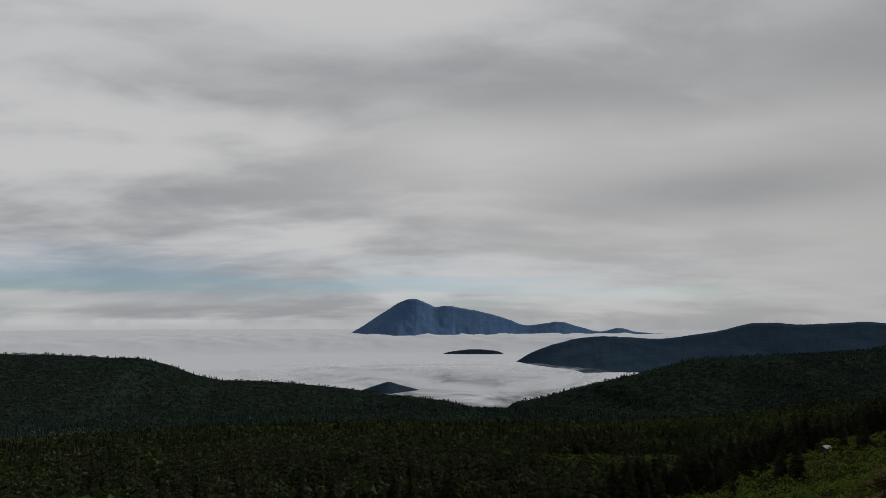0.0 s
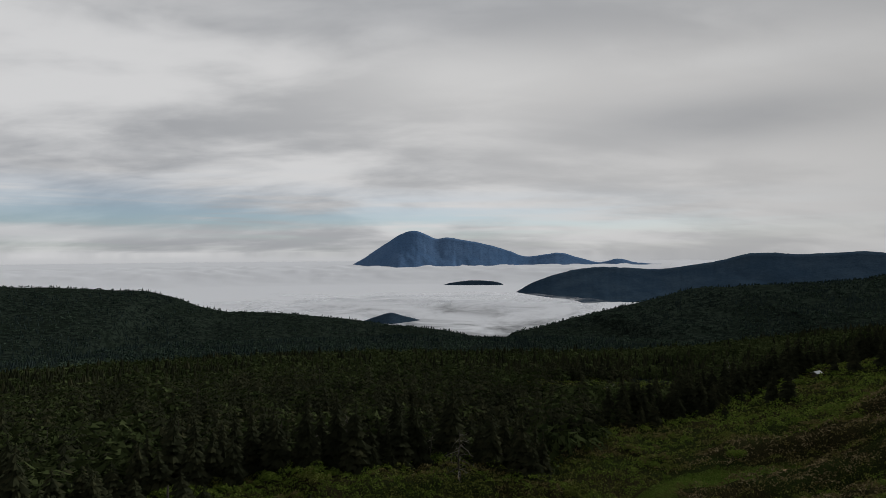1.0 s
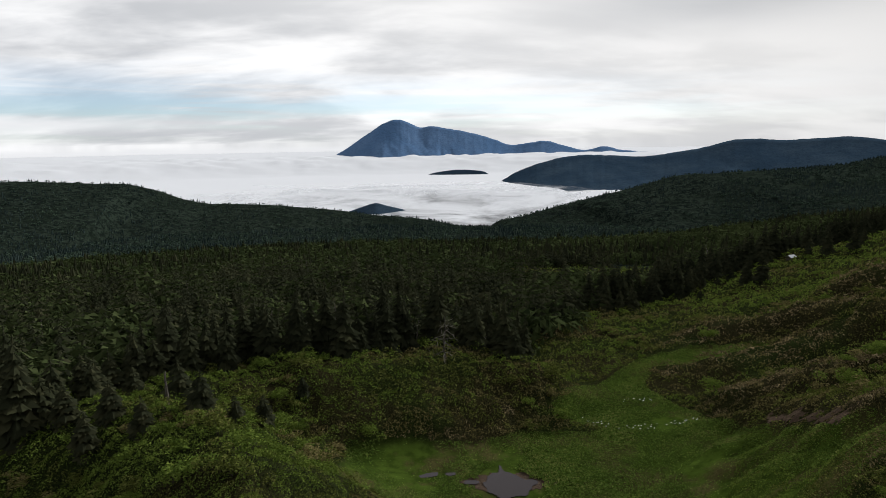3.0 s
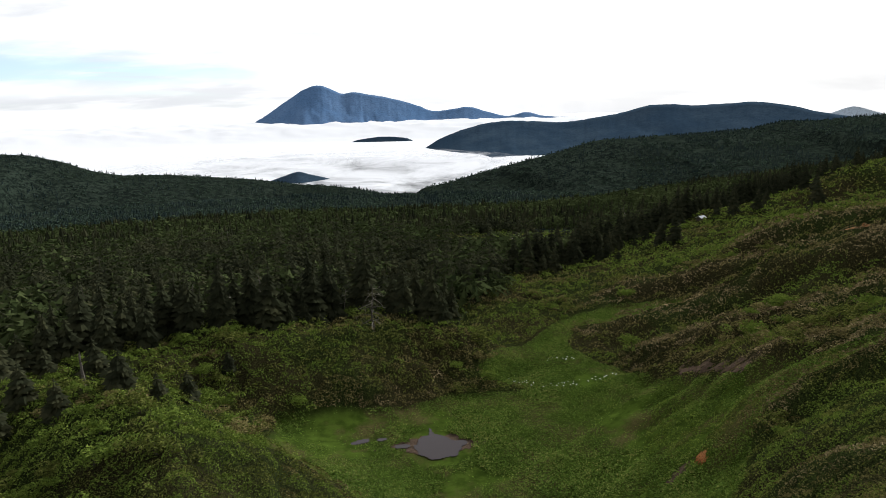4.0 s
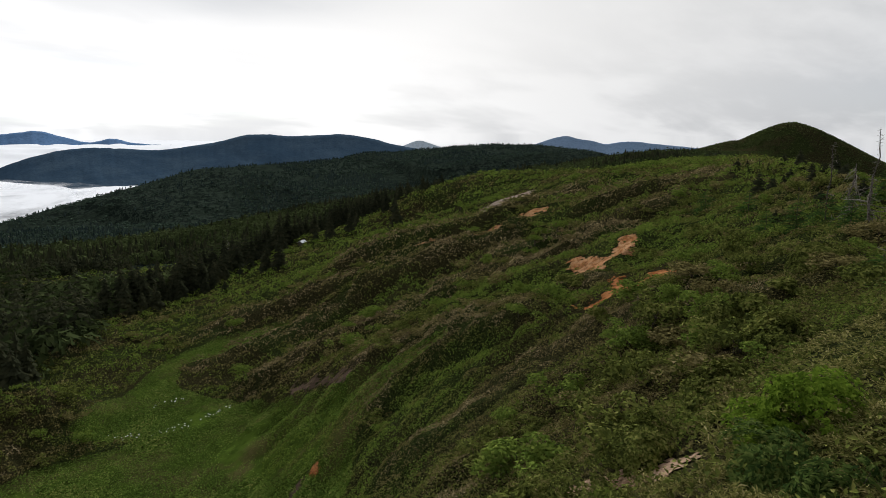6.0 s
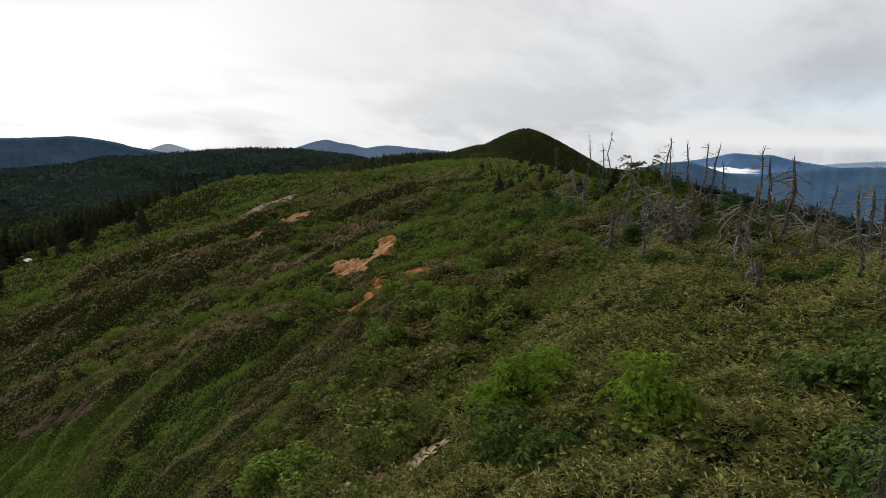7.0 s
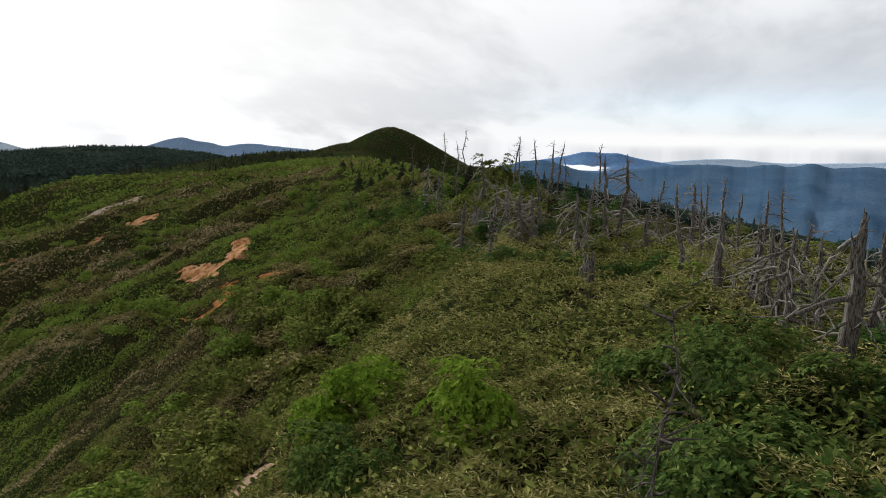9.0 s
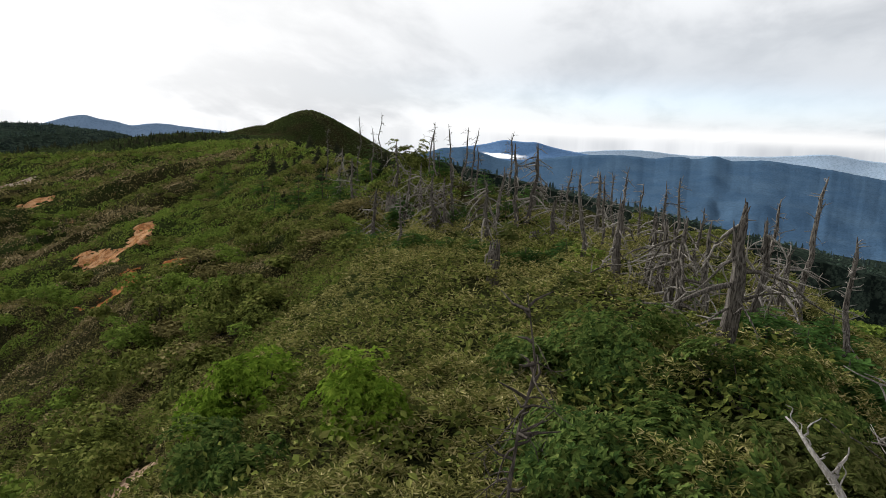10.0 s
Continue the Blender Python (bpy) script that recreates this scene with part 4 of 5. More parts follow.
cover_object("meadow_herbs", "bright green wet meadow herbs and moss", "meadow", meadow_herbs(), MAT_GRASS)


# ---- fir woods ----
def fir_crown(height, width, tiers, spokes, seed, ragged=0.35):
    """Layered drooping sprays round a leader: each a bough of three overlapping fans, dense below and ragged in outline."""
    r = np.random.default_rng(seed)
    vs, fs = [], []
    for k in range(tiers):
        q = k / (tiers - 1)
        z = height * (0.06 + 0.9 * q) + r.normal(0, 0.012 * height)
        reach = width * 0.5 * (1 - q ** 1.35) ** 0.9 * r.uniform(0.82, 1.1) + 0.045 * width
        m = max(4, int(spokes * (1 - 0.45 * q)))
        for j in range(m):
            a = 2 * np.pi * (j + r.uniform(-0.35, 0.35)) / m + k * 1.3
            s = reach * r.uniform(1 - ragged, 1 + ragged * 0.5)
            droop = -s * r.uniform(0.12, 0.5)
            d, e = np.array([np.cos(a), np.sin(a), 0]), np.array([-np.sin(a), np.cos(a), 0])
            w = s * r.uniform(0.30, 0.46)
            base = len(vs)
            vs += [np.array([0, 0, z + 0.03 * height]), d * s * 0.55 + e * w + [0, 0, z + droop * 0.5 - 0.10 * s], d * s + [0, 0, z + droop], d * s * 0.55 - e * w + [0, 0, z + droop * 0.5 - 0.10 * s], d * s * 0.6 + [0, 0, z + droop * 0.3 + 0.06 * s],
                   d * s * 0.8 + e * w * 0.9 + [0, 0, z + droop * 0.95 - 0.08 * s], d * s * 0.8 - e * w * 0.9 + [0, 0, z + droop * 0.95 - 0.08 * s]]
            fs += [(base, base + 1, base + 4), (base + 1, base + 2, base + 4), (base + 2, base + 3, base + 4), (base + 3, base, base + 4), (base + 4, base + 5, base + 1), (base + 4, base + 3, base + 6)]
    return np.array(vs), np.array(fs)


def tube(points, radii, sides=7, seed=0, cap=True):
    """A tapered limb along points."""
    pts, n = np.asarray(points, float), len(points)
    r = np.random.default_rng(seed)
    d = np.gradient(pts, axis=0)
    d /= np.linalg.norm(d, axis=1)[:, None] + 1e-9
    ref = np.where(np.abs(d[:, 2:3]) > 0.9, [[1.0, 0, 0]], [[0, 0, 1.0]])
    a = np.cross(d, ref)
    a /= np.linalg.norm(a, axis=1)[:, None]
    b = np.cross(d, a)
    th = 2 * np.pi * np.arange(sides) / sides
    rad = np.asarray(radii)[:, None] * (1 + 0.16 * r.standard_normal((1, sides)) + 0.08 * r.standard_normal((n, sides)))
    v = pts[:, None] + rad[..., None] * (np.cos(th)[None, :, None] * a[:, None] + np.sin(th)[None, :, None] * b[:, None])
    q = grid_faces(n, sides, True)
    f = np.concatenate([q[:, [0, 1, 2]], q[:, [0, 2, 3]]])
    v = v.reshape(-1, 3)
    if cap:
        v = np.concatenate([v, [pts[-1] + d[-1] * radii[-1] * 0.6]])
        last = (n - 1) * sides + np.arange(sides)
        f = np.concatenate([f, np.stack([last, np.roll(last, -1), np.full(sides, len(v) - 1)], -1)])
    return v, f


def make_fir(height, width, tiers, seed, label, name="fir_tree", mat=MAT_FIR, group="fir trees of the wood"):
    fir = new(name)
    tagged(fir, label, "fir tree", group)
    z = np.linspace(-0.3, height * 0.97, 6)
    part("trunk", *tube(np.stack([0 * z, 0 * z, z], -1), np.linspace(0.16, 0.015, 6) * height / 8, 6, seed), MAT_BARK, fir)
    part("crown", *fir_crown(height, width, tiers, 9, seed), mat, fir, smooth=False)
    return fir


FIR_KINDS = [make_fir(9.8, 5.6, 19, 1, "dark green fir tree with layered branches"), make_fir(8.2, 5.2, 17, 2, "dark green fir tree with layered branches"),
             make_fir(10.8, 5.2, 20, 3, "tall dark fir tree with layered branches"), make_fir(6.0, 4.4, 14, 4, "young dense dark fir tree")]


def spaced(x, y, gap, most):
    spots, cells = [], {}
    for i in range(len(x)):
        c = (int(x[i] // gap), int(y[i] // gap))
        if any((x[i] - p) ** 2 + (y[i] - q) ** 2 < gap * gap for u in (-1, 0, 1) for w in (-1, 0, 1) for p, q in cells.get((c[0] + u, c[1] + w), ())):
            continue
        cells.setdefault(c, []).append((x[i], y[i]))
        spots.append((x[i], y[i]))
        if len(spots) >= most:
            break
    return spots


def plant_firs():
    """The front ranks of the wood and the scattered trees before it, tree by tree."""
    x, y = sector(9000, -40, 42, 88, 330)
    d = wood_depth(x, y) + 18 * fbm(x / 22, y / 22, 3, 81)
    b = np.degrees(np.arctan2(x, y))
    stray = np.where(b > 12, (d > -75) & (rng.uniform(0, 1, len(x)) < 0.10 * np.exp(d / 40)), d > 0)
    ok = ((d > 0) | stray) & (d < 60) & (meadow_mask(x, y) < 0.1) & ~((b > 7) & (b < 27) & (np.hypot(x, y) < 170))
    x, y, d = x[ok], y[ok], d[ok]
    order = np.argsort(d)
    spots = spaced(x[order], y[order], 2.6, 290)
    for k, (px, py) in enumerate(spots):
        kind = FIR_KINDS[k] if k < 4 else FIR_KINDS[int(rng.integers(0, 4))]
        m = pose(px, py, ground_at(px, py) - 0.2, rng.normal(0, 2), rng.normal(0, 2), rng.uniform(0, 360))
        s = rng.uniform(0.75, 1.25) * (0.7 if wood_depth(px, py) < -8 else 1)
        if k < 4:
            kind.matrix_world = m
        else:
            c = copy_thing(kind, m)
            c.scale = (s, s, s * rng.uniform(0.9, 1.15))


plant_firs()


def far_fir(seed):
    """A simple fir for the far woods: two ragged skirts."""
    r = np.random.default_rng(seed)
    vs, fs = [], []
    for z0, z1, rad in ((0.05, 0.66, 0.21), (0.42, 1.0, 0.13)):
        base = len(vs)
        m = 5
        for j in range(m):
            a = 2 * np.pi * j / m + z0 * 3
            q = rad * r.uniform(0.7, 1.25)
            vs.append((q * np.cos(a), q * np.sin(a), z0 + r.uniform(-0.05, 0.06)))
        vs.append((0, 0, z1))
        fs += [(base + j, base + (j + 1) % m, base + m) for j in range(m)]
    return np.array(vs), np.array(fs)


def spread(template, x, y, z, width, height, turn):
    v, f = template
    c, s = np.cos(turn)[:, None], np.sin(turn)[:, None]
    w, h = width[:, None], height[:, None]
    vx = (v[None, :, 0] * c - v[None, :, 1] * s) * w + x[:, None]
    vy = (v[None, :, 0] * s + v[None, :, 1] * c) * w + y[:, None]
    vz = v[None, :, 2] * h + z[:, None]
    verts = np.stack([vx, vy, vz], -1).reshape(-1, 3)
    faces = (f[None] + (np.arange(len(x)) * len(v))[:, None, None]).reshape(-1, 3)
    return verts, faces


def far_woods():
    firs, crowns, far_firs, far_crowns = [], [], [], []
    for n, b0, b1, r0, r1 in ((-3900, -44, 36, 95, 300), (21000, -44, 30, 290, 1420), (19000, 28, 62, 220, 1420), (2600, 76, 125, 45, 900), (13000, 24, 60, 620, 1420), (5000, -44, 20, 650, 1420), (500, 54, 64, 380, 560)):
        x, y = log_sector(n, b0, b1, r0, r1) if n > 0 else sector(-n, b0, b1, r0, r1)
        x, y = x[wooded(x, y)], y[wooded(x, y)]
        z = land(x, y) - 0.4
        r, b = np.hypot(x, y), np.degrees(np.arctan2(x, y))
        gaps = (clearing(x, y) > 1.0) & (fbm(x / 70, y / 70, 3, 121) > np.where(b > 8, -0.42, -0.6))
        ok = (np.hypot(x - CONE[0], y - CONE[1]) > 110) & gaps & ((b < 76) | (z < -8.5)) & ((b > 44) | (wood_depth(x, y) > 14))
        x, y, z, r, b = x[ok], y[ok], z[ok], r[ok], b[ok]
        leafy = (fbm(x / 60, y / 60, 3, 122) + rng.normal(0, 0.35, len(x))) > np.where(r < 300, 0.05, -0.15)
        h = rng.uniform(4.0, 7.5, len(x)) * np.where(rng.uniform(0, 1, len(x)) < 0.12, 1.25, 1.0)
        h = np.where((b > 50) & (b < 76), h * 0.7, h)
        h = np.where(b > 76, np.minimum(h, np.maximum(-5.2 - z - 0.012 * r, 1.5)), h)
        h = np.where((r > 520) & (b < 76), h * 0.72, h)
        near = (r < 300) & (b < 76)
        h = np.where(near, h * 1.3, h)
        thin = (r < 520) | (rng.uniform(0, 1, len(x)) < 0.55)
        for k in range(3):
            third = np.arange(len(x)) % 3 == k
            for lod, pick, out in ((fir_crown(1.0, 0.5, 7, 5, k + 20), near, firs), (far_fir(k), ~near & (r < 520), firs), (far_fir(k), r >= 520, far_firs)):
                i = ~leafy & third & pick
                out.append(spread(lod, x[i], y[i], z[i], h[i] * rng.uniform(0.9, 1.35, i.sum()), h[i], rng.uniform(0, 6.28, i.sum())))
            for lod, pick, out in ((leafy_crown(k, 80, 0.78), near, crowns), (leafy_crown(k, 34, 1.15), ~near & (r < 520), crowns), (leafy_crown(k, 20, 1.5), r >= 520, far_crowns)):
                i = leafy & third & pick & thin
                out.append(spread(lod, x[i], y[i], z[i] - 0.15 * h[i], h[i] * rng.uniform(0.8, 1.35, i.sum()), h[i] * rng.uniform(0.7, 0.95, i.sum()), rng.uniform(0, 6.28, i.sum())))
    cover_object("fir_forest", "dark fir forest covering the basin and ridges", "forest", firs, MAT_FIR)
    cover_object("birch_forest", "rounded birch crowns scattered through the fir forest", "forest", crowns, MAT_BROADLEAF)
    cover_object("distant_fir_forest", "distant fir forest on the ridges with painted blue haze", "forest", far_firs, MAT_FIR_HAZED)
    cover_object("distant_birch_forest", "distant rounded crowns in the ridge forest", "forest", far_crowns, MAT_BROADLEAF_HAZED)


def leafy_crown(seed, n=70, big=1.0):
    """A rounded crown of small leaf sprays, about 1 m across."""
    r = np.random.default_rng(seed + 40)
    d = r.normal(0, 1, (n, 3))
    d[:, 2] = np.abs(d[:, 2]) * 0.9 - 0.25
    d /= np.linalg.norm(d, axis=1)[:, None]
    c = d * r.uniform(0.30, 0.52, (n, 1)) * (1 + 0.25 * np.sin(d[:, :1] * 5 + seed) * np.cos(d[:, 1:2] * 4)) + [0, 0, 0.5]
    a = r.uniform(0, 6.28, n)
    side = np.stack([np.cos(a), np.sin(a), 0 * a], -1)
    u = np.cross(d, side)
    u /= np.linalg.norm(u, axis=1)[:, None]
    v = np.cross(d, u)
    t = r.normal(0, 0.45, (n, 1))
    v, u = v + d * t, u + d * r.normal(0, 0.45, (n, 1))
    return flakes(c, u, v, big * r.uniform(0.16, 0.3, n), big * r.uniform(0.10, 0.18, n))


far_woods()


def hill_scrub():
    """Low cover on the far cone and the ridge that leads to it."""
    x, y = sector(60000, 50, 80, 280, 720)
    x, y = x[~wooded(x, y) | (np.hypot(x - CONE[0], y - CONE[1]) < 120)], y[~wooded(x, y) | (np.hypot(x - CONE[0], y - CONE[1]) < 120)]
    z = land(x, y) + rng.uniform(0, 0.5, len(x))
    u, v = basis(len(x), 0.35)
    s = rng.uniform(0.6, 1.5, len(x))
    cover_object("hill_scrub", "low dark green scrub on the rounded hill", "scrub", [blades(np.stack([x, y, z], -1), u, v, 1.2 * s, 0.8 * s)], MAT_HILL)


hill_scrub()


# ---- bushes on the open slopes ----
def round_bush(name, label, mat, seed, width, height, n=620, leaf=0.26, group="round bushes on the slopes"):
    bush = new(name)
    tagged(bush, label, "bush", group)
    r = np.random.default_rng(seed)
    lumps = r.normal(0, 0.28, (9, 3)) * [1, 1, 0.5] + [0, 0, 0.5]
    own = lumps[r.integers(0, 9, n)]
    d = r.normal(0, 1, (n, 3))
    d /= np.linalg.norm(d, axis=1)[:, None]
    d[:, 2] = np.abs(d[:, 2])
    c = own + d * r.uniform(0.20, 0.30, (n, 1))
    c[:, 2] = np.maximum(c[:, 2], 0.05)
    side = np.cross(d, r.normal(0, 1, (n, 3)))
    side /= np.linalg.norm(side, axis=1)[:, None]
    u = side + d * r.normal(0, 0.5, (n, 1))
    v = np.cross(d, side) + d * r.normal(0, 0.5, (n, 1))
    s = leaf / width
    verts, faces = flakes(c, u, v, s * r.uniform(0.8, 1.5, n), s * r.uniform(0.6, 1.0, n))
    part("crown", verts * [width, width, height], faces, mat, bush, smooth=False)
    for k in range(3):
        part("stem", *tube([(0.1 * k - 0.1, 0, -0.4), (0.12 * k - 0.12, 0.1, height * 0.3), (0.4 * k - 0.4, 0.2, height * 0.65)], [0.05, 0.04, 0.015], 5, seed + k), MAT_BARK, bush)
    return bush


def plant_bushes():
    kinds = [round_bush("round_bush", "bright green rounded bush on the slope", MAT_SHRUB_BRIGHT, 1, 4.0, 2.6),
             round_bush("round_bush", "bright green rounded bush on the slope", MAT_SHRUB_BRIGHT, 2, 2.8, 2.0),
             round_bush("round_bush", "dark green rounded bush on the slope", MAT_SHRUB, 3, 3.2, 2.2),
             round_bush("round_bush", "brownish rounded bush of dwarf bamboo", MAT_BAMBOO_FAR, 4, 3.4, 1.6),
             round_bush("round_bush", "dark green rounded bush on the slope", MAT_SHRUB, 5, 2.2, 1.5)]
    spots = [P(-18.5, 64, 0)[:2], P(-16, 66, 0)[:2], P(-20, 60, 0)[:2], P(-14, 73, 0)[:2], P(22, 156, 0)[:2]]
    for n, b0, b1, r0, r1 in ((700, -36, 14, 52, 108), (900, 12, 44, 105, 235), (350, 30, 62, 45, 120), (260, 44, 64, 120, 230)):
        x, y = sector(n, b0, b1, r0, r1)
        ok = (wood_depth(x, y) < 6) & (meadow_mask(x, y) < 0.02) & ~near_scar(x, y, 1.0) & (fbm(x / 16, y / 16, 2, 141) > 0.05)
        spots += spaced(x[ok], y[ok], 2.4, 75)
    for k, (x, y) in enumerate(spots):
        i = k if k < 5 else int(rng.integers(0, 5))
        s = rng.uniform(0.55, 1.1)
        m = pose(x, y, ground_at(x, y) - 0.2, 0, 0, rng.uniform(0, 360))
        if k < 5:
            kinds[k].matrix_world = m
        else:
            copy_thing(kinds[i], m).scale = (s, s, s * rng.uniform(0.8, 1.15))
    for b, r, s in ((-21.5, 82, 0.9), (-19, 76, 0.7), (-26, 80, 0.8), (-16.5, 86, 0.75), (-28, 88, 0.95), (-23, 90, 1.0), (-13, 96, 0.6), (-30, 84, 0.9)):
        x, y, _ = P(b, r, 0)
        copy_thing(FIR_KINDS[3], pose(x, y, ground_at(x, y) - 0.1, 0, 0, b * 7)).scale = (s, s, s)


plant_bushes()


def plant_crest_bushes():
    """Dense leafy bushes on the steep side of the ridge and along its crest."""
    kinds = [round_bush("leafy_bush", label, mat, seed, width, height, 1050, 0.17, "leafy bushes below the crest")
             for label, mat, seed, width, height in (("dense dark green leafy bush below the crest", MAT_SHRUB, 21, 2.4, 1.7), ("fresh green leafy bush below the crest", MAT_SHRUB_BRIGHT, 22, 2.2, 1.5),
                                                     ("olive brown bush below the crest", MAT_BAMBOO_FAR, 23, 2.6, 1.3), ("dense dark green leafy bush below the crest", MAT_SHRUB, 24, 1.7, 1.5))]
    spots = []
    for n, b0, b1, r0, r1, most in ((500, 40, 66, 15, 34, 42), (700, 52, 80, 32, 70, 60), (500, 58, 80, 66, 120, 40)):
        x, y = sector(n, b0, b1, r0, r1)
        ok = ~near_scar(x, y, 0.8) & ~near_scar(x * 1.06, y * 1.06, 1.0) & ~near_scar(x * 1.14, y * 1.14, 1.2) & ~((np.hypot(x, y) < 34) & ridge_top(x, y)) & (fbm(x / 9, y / 9, 2, 143) > -0.05) & (along(x, y, MAIN)[2] > -150) & (land(x, y) < -4.2)
        spots += spaced(x[ok], y[ok], 1.7, most)
    for k, (x, y) in enumerate(spots):
        m = pose(x, y, ground_at(x, y) - 0.25, 0, 0, rng.uniform(0, 360))
        if k < 4:
            kinds[k].matrix_world = m
        else:
            s = rng.uniform(0.55, 1.15)
            copy_thing(kinds[int(rng.integers(0, 4))], m).scale = (s, s, s * rng.uniform(0.8, 1.2))


plant_crest_bushes()


def carpet_bushes():
    """Low green bushes between the dead trees on the ridge."""
    kinds = [round_bush("low_bush", label, mat, seed, 2.0, 0.9, 950, 0.15, "low bushes between the dead trees")
             for label, mat, seed in (("low fresh green bush between dead firs", MAT_SHRUB_BRIGHT, 31), ("low dark green bush between dead firs", MAT_SHRUB, 32), ("low green bush between dead firs", MAT_OLIVE, 33))]
    x, y = sector(900, 78, 121, 14.5, 46)
    ok = (land(x, y) > -9) & (fbm(x / 5, y / 5, 2, 147) > -0.1)
    for k, (px, py) in enumerate(spaced(x[ok], y[ok], 1.5, 60)):
        m = pose(px, py, ground_at(px, py) - 0.1, 0, 0, rng.uniform(0, 360))
        if k < 3:
            kinds[k].matrix_world = m
        else:
            w = rng.uniform(0.5, 1.0)
            copy_thing(kinds[int(rng.integers(0, 3))], m).scale = (w, w, w * rng.uniform(0.8, 1.3))


carpet_bushes()


def stream_flowers():
    x, y = rng.uniform(18, 36, 400), rng.uniform(88, 104, 400)
    d, _, _ = along(x, y, [(20, 95, 0), (25, 92, 0), (31, 91, 0), (36, 92, 0)])
    e, _, _ = along(x, y, [(28, 102, 0), (34, 101, 0)])
    ok = (d < 0.9) | (e < 0.7)
    x, y = x[ok], y[ok]
    u, v = basis(len(x), 0.3)
    m, n = material("white_petals")
    finish(n, n.mix(n.noise(where(n), 4.0), (0.55, 0.56, 0.5), (0.75, 0.75, 0.68)), 0.8)
    cover_object("white_flowers", "white flowers along the meadow stream", "flowers", [flakes(np.stack([x, y, land(x, y) + 0.55], -1), u, v, 0.26, 0.22)], m)


stream_flowers()


# ---- leafy shrubs near the ridge top, one by one ----
def place(bearing, distance):
    x, y, _ = P(bearing, distance, 0)
    return x, y, ground_at(x, y)


def star_leaf(c, u, v, size):
    """A lobed leaf: three pointed blades from one base."""
    parts = []
    for turn, s in ((-0.85, 0.8), (0.0, 1.0), (0.85, 0.8)):
        cu = u * math.cos(turn) + v * math.sin(turn)
        cv = -u * math.sin(turn) + v * math.cos(turn)
        parts.append(blades(c + cu * (size * s * 0.45)[:, None], cu, cv, size * s, size * s * 0.42, 0.18))
    return join(parts)


def shrub(name, label, category, bearing, distance, height, width, mat, leaf=0.12, clusters=60, per=22, lobed=True, seed=1):
    r = np.random.default_rng(seed)
    x, y, z = place(bearing, distance)
    bush = new(name)
    bush.matrix_world = pose(x, y, z)
    tagged(bush, label, category)
    centres = []
    lobes = [(r.uniform(-0.34, 0.34) * width, r.uniform(-0.34, 0.34) * width, r.uniform(0.5, 1.0)) for _ in range(7)]
    for k in range(clusters):
        lx, ly, lz = lobes[k % 7]
        a, q = r.uniform(0, 6.28), math.sqrt(r.uniform(0, 1))
        rad = 0.26 * width * q
        cz = height * lz * (math.sqrt(max(0, 1 - 0.8 * q * q)) * r.uniform(0.75, 1.02)) * (1 if r.uniform() < 0.75 else r.uniform(0.35, 0.8))
        centres.append((lx + rad * math.cos(a), ly + rad * math.sin(a), max(0.2, cz)))
    centres = np.array(centres)
    # every cluster is a shallow dish of leaves that faces up and out of the bush
    out = centres - [0, 0, 0.35 * height]
    face = out / np.linalg.norm(out, axis=1)[:, None] * [0.75, 0.75, 0.4] + [0, 0, 0.75] + r.normal(0, 0.16, centres.shape)
    face /= np.linalg.norm(face, axis=1)[:, None]
    across = np.cross(face, r.normal(0, 1, centres.shape))
    across /= np.linalg.norm(across, axis=1)[:, None]
    c, face, across = (np.repeat(q, per, 0) for q in (centres, face, across))
    n = len(c)
    over = np.cross(face, across)
    a, reach = r.uniform(0, 6.28, n)[:, None], (0.13 + 0.075 * width) * np.sqrt(r.uniform(0.02, 1, (n, 1)))
    spoke = across * np.cos(a) + over * np.sin(a)
    c = c + spoke * reach - face * reach * reach * 0.9 + face * r.normal(0, 0.025, (n, 1))
    u = spoke - face * r.normal(0.25, 0.22, (n, 1)) + r.normal(0, 0.2, (n, 3))
    u /= np.linalg.norm(u, axis=1)[:, None]
    v = np.cross(face + r.normal(0, 0.22, (n, 3)), u)
    v /= np.linalg.norm(v, axis=1)[:, None]
    s = leaf * r.uniform(0.65, 1.15, n)
    part("crown", *(star_leaf(c, u, v, s) if lobed else blades(c, u, v, s * 1.3, s * 0.5)), mat, bush, smooth=False)
    for k in range(5):
        tip = centres[k * 3 % clusters] * [1, 1, 0.95]
        mid = tip * [0.45, 0.45, 0.5] + r.normal(0, 0.06, 3)
        part("stem", *tube([(0.06 * k - 0.12, 0, -0.3), (0.03 * k, 0, 0.1), mid, tip], [0.028, 0.024, 0.016, 0.006], 5, seed + k), MAT_BARK, bush)
    return bush


shrub("maple_shrub", "bright green maple shrub standing out of the bamboo", "shrub", 64.7, 13.5, 2.0, 2.0, MAT_MAPLE, 0.16, 55, 24, seed=1)
shrub("maple_shrub", "tall bright green maple shrub standing out of the bamboo", "shrub", 73.9, 10.2, 1.75, 1.7, MAT_MAPLE, 0.15, 60, 24, seed=2)
shrub("maple_shrub", "bright yellowish green maple shrub in the bamboo", "shrub", 60.4, 13.6, 1.6, 2.0, MAT_MAPLE, 0.16, 50, 24, seed=3)
shrub("rowan_bush", "broad dark green rowan bush beside dead firs", "bush", 97.5, 12.2, 1.5, 3.2, MAT_ROWAN, 0.15, 100, 26, seed=4)
shrub("rowan_bush", "dark green rowan bush among the bamboo", "bush", 90.5, 11.5, 1.25, 2.2, MAT_ROWAN, 0.14, 70, 24, seed=5)
shrub("maple_bush", "large dark green maple bush with broad leaves", "bush", 101, 8.6, 1.3, 2.8, MAT_ROWAN, 0.15, 120, 26, seed=6)
shrub("maple_bush", "dark green maple bush with broad leaves", "bush", 95, 8.4, 1.2, 1.9, MAT_ROWAN, 0.14, 70, 26, seed=7)
